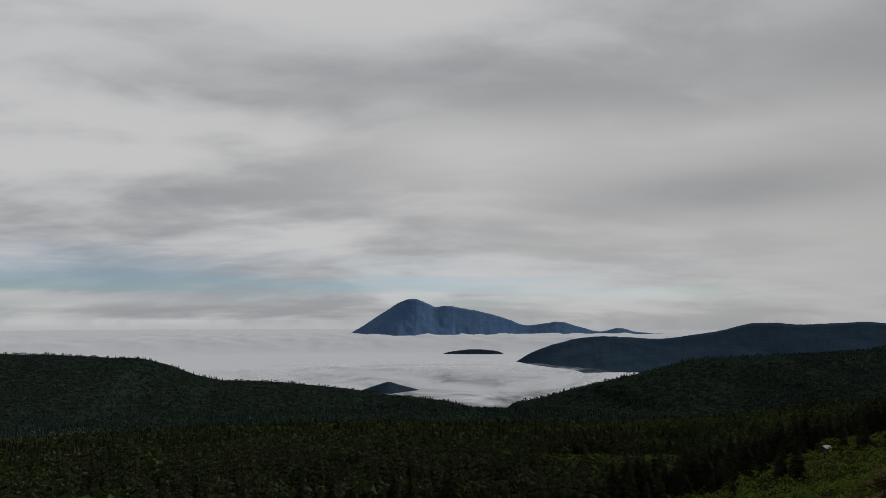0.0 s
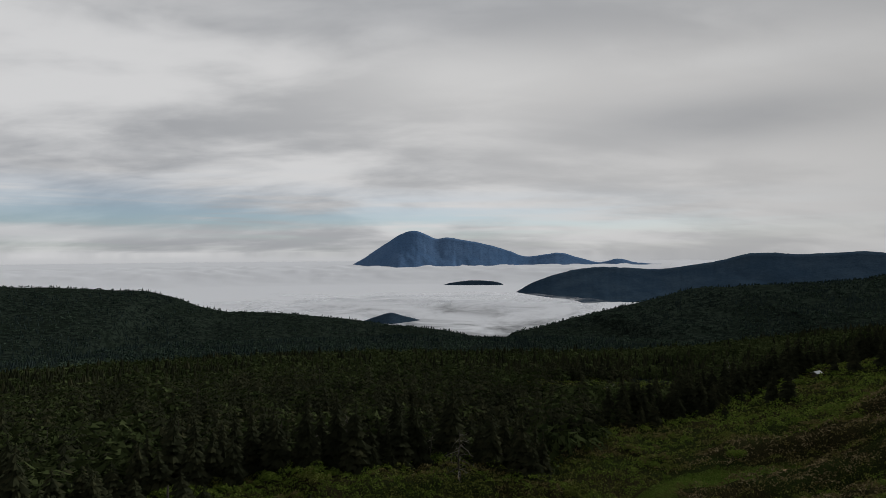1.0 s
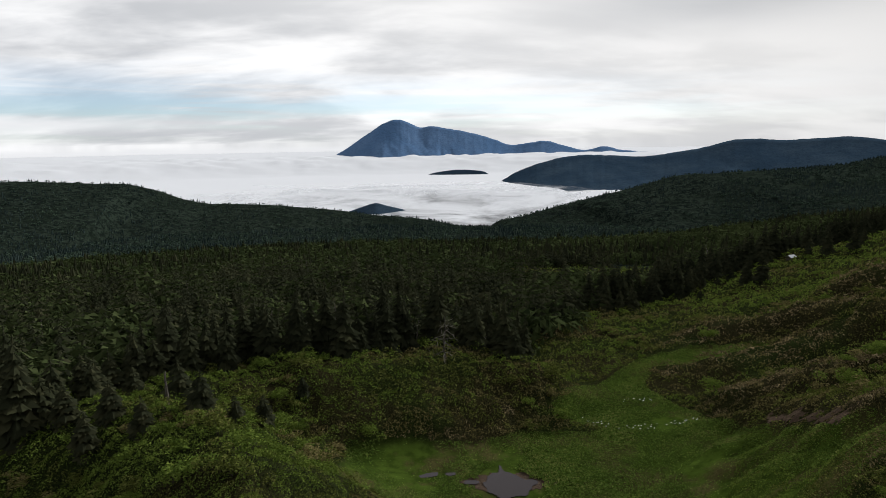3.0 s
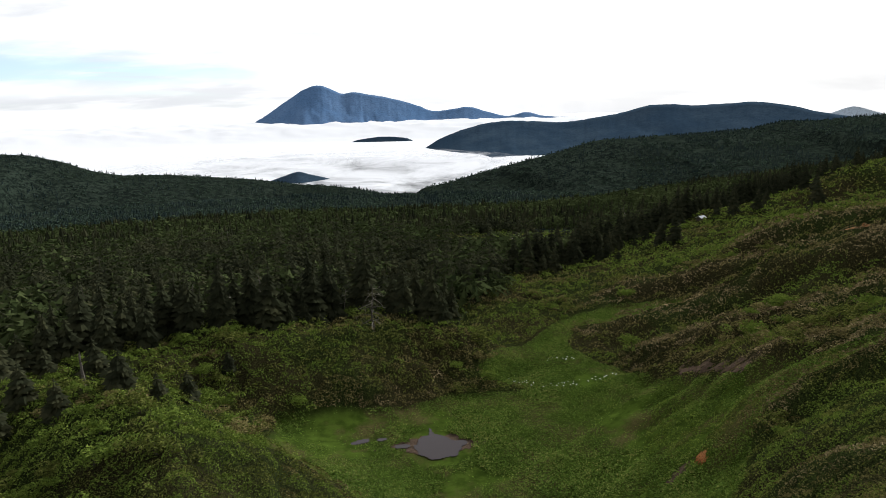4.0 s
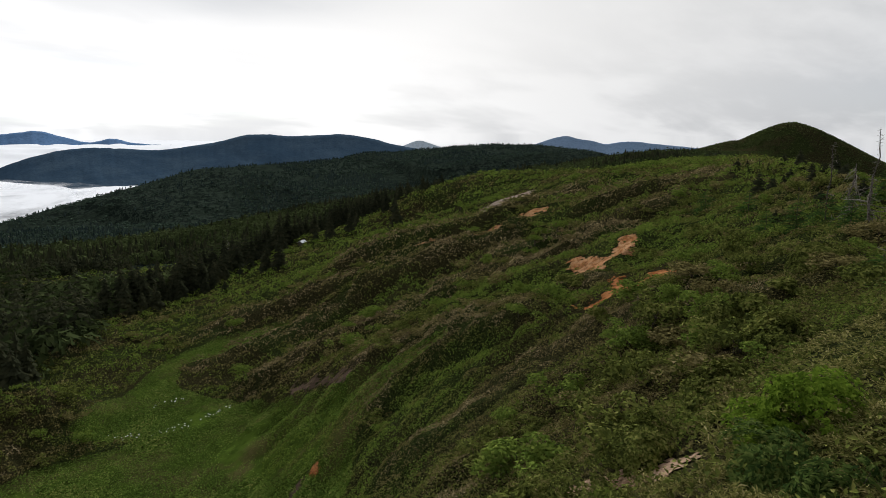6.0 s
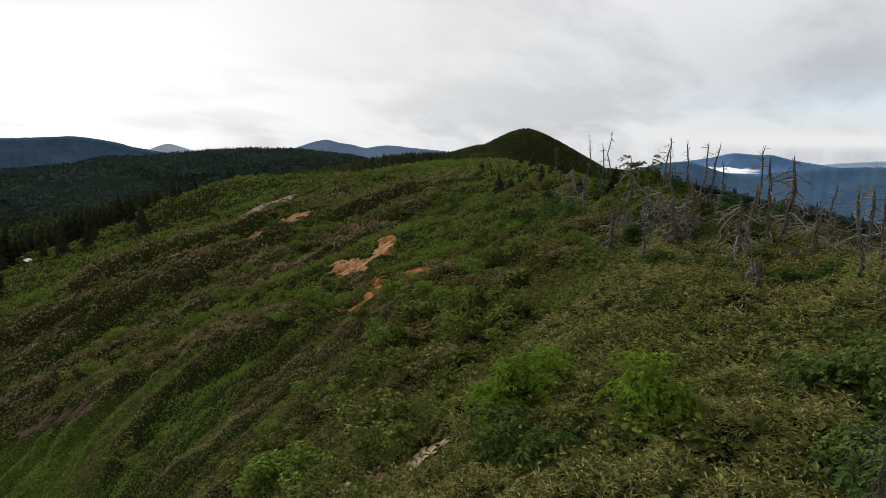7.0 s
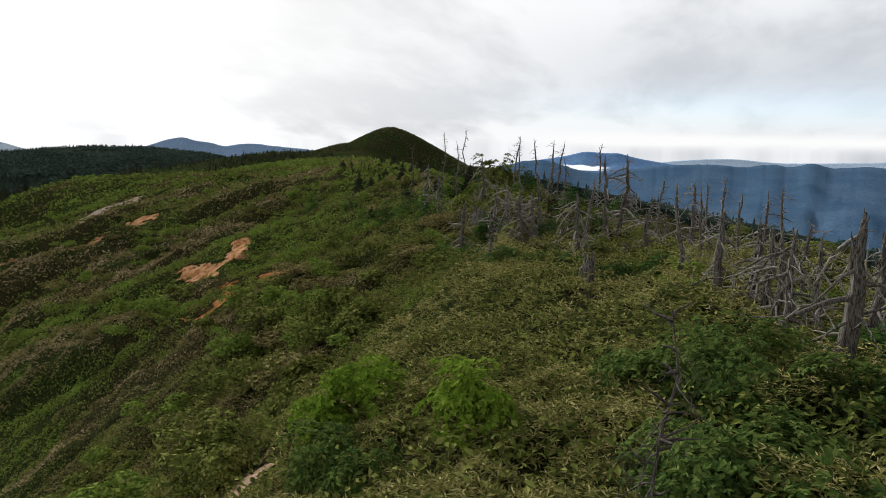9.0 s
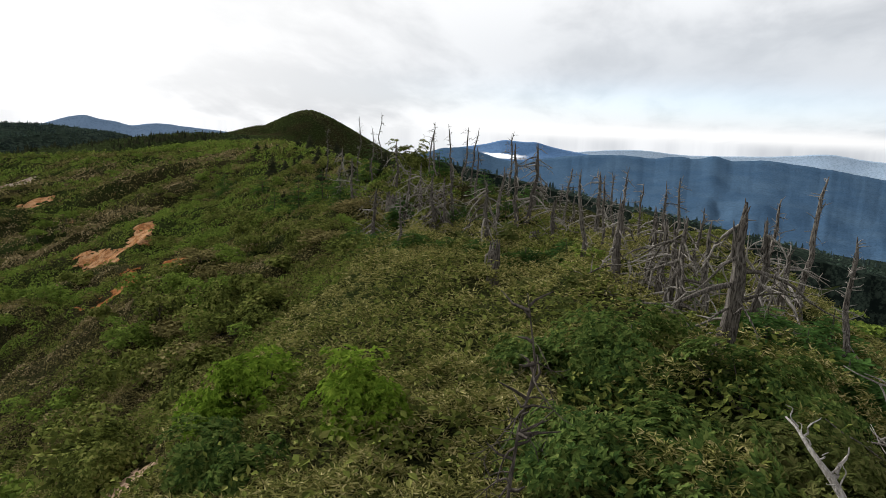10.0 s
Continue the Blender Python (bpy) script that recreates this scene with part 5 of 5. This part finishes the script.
shrub("olive_bush", "broad olive green bush at the ridge edge", "bush", 110.5, 9.2, 1.35, 3.0, MAT_OLIVE, 0.14, 110, 26, seed=8)
shrub("olive_bush", "broad olive green bush at the ridge edge", "bush", 117, 8.2, 1.2, 2.4, MAT_OLIVE, 0.14, 80, 26, seed=9)
shrub("maple_bush", "dark green maple bush with broad leaves", "bush", 106, 7.4, 1.1, 2.2, MAT_ROWAN, 0.14, 80, 26, seed=26)
shrub("maple_bush", "dark green maple bush with broad leaves", "bush", 112, 7.2, 1.0, 2.0, MAT_ROWAN, 0.13, 70, 26, seed=27)
shrub("rowan_bush", "dark green rowan bush among dead firs", "bush", 107, 11.5, 1.3, 2.6, MAT_ROWAN, 0.15, 80, 26, seed=28)
shrub("olive_bush", "broad olive green bush at the ridge edge", "bush", 102.5, 6.4, 0.9, 1.7, MAT_OLIVE, 0.12, 60, 26, seed=29)
shrub("rhododendron", "small dark glossy rhododendron in the bamboo", "shrub", 63.7, 9.6, 0.95, 1.1, MAT_ROWAN, 0.13, 34, 26, False, seed=10)
shrub("green_shrub", "green leafy shrub on the slope", "shrub", 52, 16.5, 1.5, 2.6, MAT_SHRUB, 0.16, 70, 24, seed=11)
shrub("green_shrub", "green leafy shrub on the slope", "shrub", 45, 15, 1.3, 2.2, MAT_SHRUB, 0.16, 60, 24, seed=12)
shrub("green_shrub", "green leafy shrub beside the worn trail", "shrub", 59.5, 11.5, 1.1, 1.8, MAT_ROWAN, 0.15, 55, 24, seed=13)
shrub("green_shrub", "green leafy shrub on the slope", "shrub", 60, 21, 1.5, 2.6, MAT_SHRUB, 0.18, 70, 24, seed=14)
shrub("green_shrub", "green leafy shrub on the slope", "shrub", 66, 26, 1.6, 3.0, MAT_SHRUB, 0.2, 70, 24, seed=15)
shrub("green_shrub", "green leafy shrub on the slope", "shrub", 62, 33, 1.8, 3.6, MAT_SHRUB, 0.22, 80, 24, seed=16)
shrub("green_shrub", "green leafy shrub on the ridge", "shrub", 69, 41, 2.0, 4.0, MAT_SHRUB, 0.25, 90, 24, seed=17)
shrub("pine_bush", "low reddish green stone pine bush", "bush", 97, 6.9, 0.9, 1.6, MAT_OLIVE, 0.10, 60, 40, False, seed=18)
shrub("maple_shrub", "small bright maple shrub in the bamboo", "shrub", 88, 13.0, 1.0, 1.3, MAT_ROWAN, 0.12, 36, 24, seed=19)
shrub("wind_bent_birch", "small wind-bent green birch on the crest", "tree", 77.6, 56, 4.6, 3.6, MAT_SHRUB, 0.28, 60, 26, seed=20)


# ---- low living firs among the dead ones ----
def feathered_crown(height, width, tiers, spokes, seed):
    """Flat layered fir boughs, each a feather of small sprays."""
    r = np.random.default_rng(seed)
    c, u, v, length, wide = [], [], [], [], []
    for k in range(tiers):
        q = k / (tiers - 1)
        reach = width * 0.5 * (1 - q) ** 0.7 + 0.08 * width
        for j in range(max(5, int(spokes * (1 - 0.4 * q)))):
            a = r.uniform(0, 6.28)
            s = reach * r.uniform(0.55, 1.15)
            d, e = np.array([math.cos(a), math.sin(a), r.uniform(-0.25, 0.15)]), np.array([-math.sin(a), math.cos(a), 0.0])
            for f in np.linspace(0.25, 1.0, 6):
                for side in (-1, 1):
                    w = d * 0.55 + e * side * 0.8 + r.normal(0, 0.12, 3)
                    w /= np.linalg.norm(w)
                    size = s * 0.34 * (1.25 - 0.7 * f)
                    c.append(d * s * f + w * size * 0.5 + [0, 0, height * (0.08 + 0.88 * q) - 0.25 * s * f * f])
                    u.append(w)
                    n = np.cross(w, [0, 0, 1.0]) + r.normal(0, 0.2, 3)
                    v.append(n / np.linalg.norm(n))
                    length.append(size)
                    wide.append(size * 0.42)
    return blades(np.array(c), np.array(u), np.array(v), np.array(length), np.array(wide), 0.12)


def creeping_fir(bearing, distance, height, width, seed):
    x, y, z = place(bearing, distance)
    fir = new("creeping_fir")
    fir.matrix_world = pose(x, y, z - 0.1)
    tagged(fir, "low spreading green fir among dead trunks", "fir tree", "creeping firs on the ridge")
    part("trunk", *tube([(0, 0, -0.2), (0.02, 0.01, height * 0.5), (0, 0.03, height * 0.95)], [0.05, 0.035, 0.008], 6, seed), MAT_BARK, fir)
    part("crown", *feathered_crown(height, width, 10, 12, seed), MAT_FIR_BUSH, fir, smooth=False)


for row in ((105.5, 16.5, 1.1, 2.6), (108, 16, 1.2, 3.0), (111, 15.5, 1.1, 2.8), (114, 15, 1.0, 2.6), (117, 14.5, 1.1, 2.8), (112.5, 18, 1.5, 2.4), (104, 20, 1.3, 2.6)):
    creeping_fir(*row, int(row[0] * 10))
for row in ((75, 32, 1.2, 3.4), (78, 30, 1.1, 3.0), (81, 29, 1.0, 3.2), (84, 27, 1.0, 3.4), (88, 26, 1.0, 3.2), (91.5, 25.5, 1.1, 3.0), (73, 35, 1.5, 3.0), (77, 40, 2.0, 3.4), (82, 38, 1.7, 3.2), (86, 36, 1.6, 3.4)):
    creeping_fir(*row, int(row[0] * 10))
for row in ((66, 60, 3.0, 3.0), (68, 56, 3.4, 3.0), (70, 58, 3.6, 3.0), (71.5, 52, 3.0, 3.0), (74, 62, 3.5, 3.0), (65, 75, 3.2, 3.0), (62, 90, 3.4, 3.2), (76, 70, 3.4, 3.2), (80, 52, 2.6, 3.2), (84, 44, 2.4, 3.2), (88, 40, 2.0, 3.0)):
    creeping_fir(*row, int(row[0] * 10))


def crest_firs():
    """Small dark firs standing along the crest that leads to the cone."""
    x, y = sector(700, 57, 79, 62, 150)
    ok = (along(x, y, MAIN)[0] < 10) & (np.degrees(np.arctan2(x, y)) > 63) & ~near_scar(x, y, 2.5)
    for k, (px, py) in enumerate(spaced(x[ok], y[ok], 2.8, 56)):
        s = rng.uniform(0.18, 0.36)
        fir = copy_thing(FIR_KINDS[int(rng.integers(0, 4))], pose(px, py, ground_at(px, py) - 0.1, rng.normal(0, 3), rng.normal(0, 3), rng.uniform(0, 360)))
        fir.scale = (s * 1.5, s * 1.5, s)
        tagged(fir, "small dark wind-worn fir on the crest", "fir tree", "small firs along the crest")


crest_firs()


# ---- dead firs, weathered grey ----
def limb(start, way, length, droop, r, steps=6):
    """A crooked bough: starts along way, sags, and turns up at its tip."""
    pts, p, d = [np.array(start, float)], np.array(start, float), np.array(way, float)
    for k in range(steps):
        d = d + r.normal(0, 0.16, 3) + [0, 0, -droop * (1 if k < steps * 0.6 else -0.5)]
        d /= np.linalg.norm(d)
        p = p + d * length / steps
        pts.append(p.copy())
    return pts


def dead_tree(bearing, distance, height, girth=0.2, boughs=9, reach=0.9, droop=0.15, lean=0.0, low=0.15, twigs=8, splinters=3, seed=None,
              label="weathered grey dead fir with broken boughs", wood=MAT_DEADWOOD, twig=MAT_TWIG):
    seed = int(bearing * 10) % 4000 if seed is None else seed
    r = np.random.default_rng(seed)
    x, y, z = place(bearing, distance)
    tree = new("dead_fir")
    tree.matrix_world = pose(x, y, z, 0, 0, -bearing)
    tagged(tree, label, "dead tree", "dead firs on the ridge")
    h = np.linspace(-0.2, height, 9)
    q = np.clip(h / height, 0, 1)
    bend = np.cumsum(r.normal(0, 0.036, (9, 2)), 0) * height * 0.5
    bend -= bend[0]
    trunk = np.stack([lean * q + bend[:, 0], bend[:, 1], h], -1)
    rad = girth * 0.40 * (0.30 + 0.70 * (1 - q) ** 0.8) * np.where(q > 0.95, 0.45, 1.0)
    rad[0] *= 1.5
    rad[1] *= 1.15
    part("trunk", *tube(trunk, rad, 9, seed), wood, tree)
    for k in range(splinters):
        i = int(r.integers(5, 8))
        a = r.uniform(0, 6.28)
        s = trunk[i] + np.array([math.cos(a), math.sin(a), 0]) * rad[i] * 0.7
        part("splinter", *tube([s - [0, 0, 0.25], s + [0, 0, 0.1], s + [r.normal(0, 0.05), r.normal(0, 0.05), r.uniform(0.25, 0.6)]], [rad[i] * 0.5, rad[i] * 0.4, 0.008], 5, seed + k), wood, tree)
    for k in range(boughs):
        f = low + (0.92 - low) * (k + r.uniform(0, 1)) / boughs
        i = min(7, int(f * 8))
        s = trunk[i] + (trunk[i + 1] - trunk[i]) * (f * 8 - i)
        a = r.uniform(0, 6.28)
        way = np.array([math.cos(a), math.sin(a), r.uniform(-0.3, 0.25)])
        length = reach * r.uniform(0.5, 1.5) * (1 - 0.45 * f)
        pts = limb(s, way, length, droop, r)
        thick = min(rad[i] * 0.5, 0.011 + 0.018 * length) * r.uniform(0.6, 1.5)
        bough = part("bough", *tube(pts, thick * np.linspace(1, 0.22, len(pts)), 5, seed + 9 * k), wood if r.uniform() < 0.55 else twig, tree)
        for _ in range(3):
            m = pts[int(r.integers(2, len(pts) - 1))]
            fork = limb(m, r.normal(0, 1, 3) + [0, 0, 0.1], length * r.uniform(0.2, 0.45), 0.05, r, 4)
            part("fork", *tube(fork, np.linspace(thick * 0.5, min(0.004, thick * 0.3), 5), 4, seed + k), twig, bough)
    bits = []
    for k in range(twigs):
        f = r.uniform(0.35, 0.98)
        i = min(7, int(f * 8))
        s = trunk[i] + (trunk[i + 1] - trunk[i]) * (f * 8 - i)
        a = r.uniform(0, 6.28)
        e = s + np.array([math.cos(a), math.sin(a), r.uniform(-0.2, 0.7)]) * r.uniform(0.1, 0.35)
        bits.append(tube([s, (s + e) / 2 + r.normal(0, 0.02, 3), e], [0.014, 0.01, 0.004], 4, seed + k))
    if bits:
        tagged(part("twig_tuft", *join(bits), twig, tree, "short broken twig stubs"), kind="stuff")
    return tree


POLE = dict(boughs=11, reach=0.85, girth=0.19, twigs=34, droop=0.10, label="slender dead fir pole with twig stubs")
CLUMP = dict(boughs=19, reach=1.5, girth=0.32, splinters=7, twigs=16, droop=0.17, label="thick broken dead fir with tangled boughs")
SKIRT = dict(boughs=30, reach=1.7, girth=0.3, splinters=4, twigs=10, droop=0.30, low=0.08, label="dead fir with a skirt of drooping bare boughs")
dead_tree(73.1, 63, 6.2, **POLE)
dead_tree(75.4, 66, 6.4, lean=-0.35, **POLE)
dead_tree(70.3, 70, 6.2, **POLE)
dead_tree(74.2, 61, 5.0, **POLE)
dead_tree(78.2, 45, 3.2, boughs=8, reach=1.0)
dead_tree(79.2, 52, 4.6, **POLE)
dead_tree(80.0, 50, 4.4, lean=-0.24, **POLE)
dead_tree(81.2, 50, 4.6, lean=-0.25, **POLE)
dead_tree(81.9, 50, 4.3, **POLE)
dead_tree(82.9, 50, 4.4, lean=-0.3, **POLE)
dead_tree(74.5, 37, 3.1, **SKIRT)
dead_tree(79.6, 35.7, 3.0, **SKIRT)
dead_tree(80.6, 36.5, 3.2, **SKIRT)
dead_tree(76.7, 30, 2.9, **POLE)
dead_tree(85.0, 33, 3.6, girth=0.24, boughs=10)
dead_tree(87.1, 34, 4.6, lean=-0.4, **CLUMP)
dead_tree(87.9, 34.5, 3.9, **CLUMP)
dead_tree(90.1, 30, 2.2, **CLUMP)
dead_tree(89.1, 45, 3.2, **POLE)
dead_tree(90.6, 45, 2.8, **POLE)
dead_tree(91.8, 40, 2.6, **POLE)
dead_tree(92.9, 23, 3.5, lean=-0.2, girth=0.26, boughs=8, reach=0.8, twigs=16)
dead_tree(95.4, 19.5, 2.8, **CLUMP)
dead_tree(94.5, 26, 3.2, **POLE)
dead_tree(96.0, 28, 3.6, **POLE)
dead_tree(97.4, 30, 3.4, **POLE)
dead_tree(98.1, 20, 2.7, **CLUMP)
dead_tree(99.4, 19, 2.6, **CLUMP)
dead_tree(100.3, 18.2, 2.4, **CLUMP)
dead_tree(101.0, 17.5, 2.8, **CLUMP)
dead_tree(103.2, 17, 2.8, girth=0.24, boughs=12, reach=1.0)
dead_tree(99.0, 27, 3.2, **POLE)
dead_tree(102.3, 24, 3.0, **POLE)
dead_tree(104.9, 14.3, 3.3, girth=0.5, boughs=15, reach=2.4, splinters=9, twigs=14, droop=0.2, label="thick gnarled dead fir with long twisted boughs")
dead_tree(110.2, 20, 4.15, lean=0.2, girth=0.24, boughs=4, reach=1.0, twigs=30, splinters=2, label="tall slender dead fir pole with twig stubs")
dead_tree(109.0, 19.5, 2.1, **CLUMP)
dead_tree(108.2, 20, 1.8, boughs=8)
dead_tree(113.4, 17, 3.25, lean=-0.1, girth=0.19, boughs=5, reach=0.7, twigs=30, label="tall slender dead fir pole with twig stubs")
dead_tree(118.5, 10.5, 1.9, girth=0.2, boughs=10, reach=1.4, droop=0.05, label="silver dead fir with spreading forked boughs")
dead_tree(120.5, 9.5, 1.8, girth=0.2, boughs=10, reach=1.4, droop=0.05, label="silver dead fir with spreading forked boughs")
dead_tree(85.7, 4.3, 3.85, girth=0.055, boughs=44, reach=0.6, droop=0.22, low=0.12, twigs=40, splinters=0, wood=MAT_BARK, twig=MAT_BARK, label="thin dead sapling with drooping bare twigs")
for spot in ((71.5, 58, 4.5), (76.3, 48, 4.4), (78.6, 38, 3.4), (84.2, 28, 3.2)):
    dead_tree(*spot, **SKIRT)
for spot in ((72.6, 50, 3.8), (77.2, 40, 3.6), (81.5, 38, 3.8), (88.5, 38, 4.2), (93.6, 33, 3.8), (107.3, 18, 2.9)):
    dead_tree(*spot, **CLUMP)
for spot in ((83.5, 40, 4.0), (86.2, 40, 4.4), (91, 35, 3.6), (106.5, 22, 3.4), (95.2, 36, 4.2), (100.2, 28, 3.6)):
    dead_tree(*spot, **POLE)
dead_tree(-24, 86, 4.2, girth=0.5, boughs=2, reach=0.5, twigs=4, splinters=6, label="pale broken snag at the edge of the wood")
dead_tree(-21.5, 84, 3.5, boughs=3, reach=0.6, girth=0.3)
dead_tree(-0.3, 107, 8.0, girth=0.4, boughs=22, reach=3.2, droop=0.12, twigs=10, label="grey dead fir at the edge of the living wood")
dead_tree(-10, 112, 9.5, girth=0.3, boughs=10, reach=1.5, label="grey dead fir at the edge of the living wood")
dead_tree(22.4, 230, 12, girth=0.5, boughs=14, reach=3.0, label="grey dead fir at the edge of the living wood")
dead_tree(18.5, 200, 8, girth=0.5, boughs=8, reach=2.5, label="grey dead fir at the edge of the living wood")


def bleached_branch():
    """A fallen bough, bleached silver, leaning out of the bushes with two forks."""
    branch = tagged(new("bleached_branch"), "bleached silver bough leaning out of the bushes", "branch")
    a, b = Vector(P(116.3, 6.9, -27.5)), Vector(P(110.1, 7.6, -20.6))
    branch.matrix_world = pose(*a)
    side = Vector(P(114.8, 7.4, -21.6)) - a

    def bow(p, q, sag, r0, r1, seed, name):
        t = np.linspace(0, 1, 9)[:, None]
        pts = np.array(p) * (1 - t) + np.array(q) * t + np.stack([0.03 * np.sin(7 * t[:, 0] + seed), 0.03 * np.cos(9 * t[:, 0] + seed), sag * np.sin(np.pi * t[:, 0])], -1)
        part(name, *tube(pts, np.linspace(r0, r1, 9), 7, seed), MAT_BLEACHED, branch)
        return pts

    top = b - a
    pts = bow((0, 0, 0), top, 0.14, 0.05, 0.012, 1, "bough")
    bow(pts[3], side, -0.06, 0.03, 0.007, 2, "fork")
    for k in range(7):
        p = pts[2 + k % 6]
        bow(p, p + np.array([0.16 * math.sin(2.4 * k), 0.16 * math.cos(2.4 * k), 0.12 + 0.03 * k]), 0.03, 0.012, 0.003, 5 + k, "twig")


bleached_branch()


def forest_snag(height, seed):
    snag = new("bare_trunk")
    tagged(snag, "pale thin dead trunk standing in the fir wood", "dead tree", "dead trunks in the wood")
    r = np.random.default_rng(seed)
    h = np.linspace(-0.2, height, 6)
    part("trunk", *tube(np.stack([0.1 * np.sin(h), 0.08 * np.cos(h * 1.3), h], -1), np.linspace(0.13, 0.03, 6), 6, seed), MAT_DEADWOOD, snag)
    for k in range(5):
        a, f = r.uniform(0, 6.28), r.uniform(0.4, 0.95) * height
        part("bough", *tube(limb((0, 0, f), (math.cos(a), math.sin(a), 0.1), r.uniform(0.5, 1.3), 0.05, r, 4), np.linspace(0.04, 0.012, 5), 4, seed + k), MAT_TWIG, snag)
    return snag


SNAGS = [forest_snag(7.5, 1), forest_snag(9.0, 2), forest_snag(6.0, 3)]
for k in range(15):
    b, d = rng.uniform(-36, 34), rng.uniform(104, 260)
    x, y, z = place(b, d)
    if k >= 3 and not wooded(np.array([x]), np.array([y]))[0]:
        continue
    if k < 3:
        b, d = (-12.5, 118) if k == 0 else (-5, 125) if k == 1 else (3, 116)
        x, y, z = place(b, d)
        SNAGS[k].matrix_world = pose(x, y, z, rng.normal(0, 3), rng.normal(0, 3), 0)
    else:
        copy_thing(SNAGS[k % 3], pose(x, y, z, rng.normal(0, 3), rng.normal(0, 3), rng.uniform(0, 360)))


def stump(bearing, distance, height, girth, seed):
    r = np.random.default_rng(seed)
    x, y, z = place(bearing, distance)
    ob = new("stump")
    ob.matrix_world = pose(x, y, z, 0, 0, seed * 40)
    tagged(ob, "broken grey tree stump in the bamboo", "stump", "stumps on the ridge")
    part("trunk", *tube([(0, 0, -0.2), (0, 0, 0.1), (0.02, 0, height * 0.6), (0.03, 0, height * 0.75)], [girth * 0.7, girth * 0.55, girth * 0.45, girth * 0.42], 11, seed), MAT_DEADWOOD, ob)
    for k in range(7):
        a = k * 0.9
        c = np.array([math.cos(a), math.sin(a), 0]) * girth * 0.32
        part("splinter", *tube([c + [0, 0, height * 0.4], c + [0, 0, height * 0.75], c * 1.1 + [0, 0, height * r.uniform(0.8, 1.1)]], [girth * 0.16, girth * 0.13, 0.01], 5, seed + k), MAT_DEADWOOD, ob)
    part("root", *tube([c + [0, 0, height * 0.7], c * 2.2 + [0, 0, height * 0.62], c * 2.6 + [0, 0, height * 0.2]], [0.05, 0.04, 0.012], 5, seed), MAT_TWIG, ob, "peeling strip of wood")


stump(85.2, 21.5, 1.55, 0.42, 3)
stump(76.0, 44, 1.6, 0.9, 4)
stump(88.6, 30.5, 0.8, 0.5, 5)


# ---- shelter roof and rocks far down the slope ----
def hut():
    x, y, z = place(28.6, 226)
    ob = new("shelter")
    ob.matrix_world = pose(x, y, z, 0, 0, 25) @ Matrix.Scale(0.6, 4)
    tagged(ob, "small shelter with a pale roof among the trees", "hut")
    v = np.array([(-2, -1.3, 0), (2, -1.3, 0), (2, 1.3, 0), (-2, 1.3, 0), (-2, -1.3, 1.9), (2, -1.3, 1.9), (2, 1.3, 1.9), (-2, 1.3, 1.9)], float)
    f = np.array([(0, 1, 5, 4), (1, 2, 6, 5), (2, 3, 7, 6), (3, 0, 4, 7), (4, 5, 6, 7)])
    part("wall", v, f, MAT_BARK, ob, smooth=False)
    v = np.array([(-2.4, -1.8, 1.8), (2.4, -1.8, 1.8), (2.4, 0, 2.9), (-2.4, 0, 2.9), (-2.4, 1.8, 1.8), (2.4, 1.8, 1.8)], float)
    v = np.concatenate([v, v + [0, 0, 0.12]])
    f = np.array([(6, 7, 8, 9), (9, 8, 11, 10), (1, 0, 3, 2), (2, 3, 4, 5), (0, 1, 7, 6), (4, 10, 11, 5)])
    m, n = material("pale_metal_roof")
    g = n.noise(where(n), 2.0)
    finish(n, n.mix(g, (0.55, 0.56, 0.57), (0.75, 0.76, 0.77)), 0.5)
    part("roof", v, f, m, ob, "pale metal roof", smooth=False)


hut()
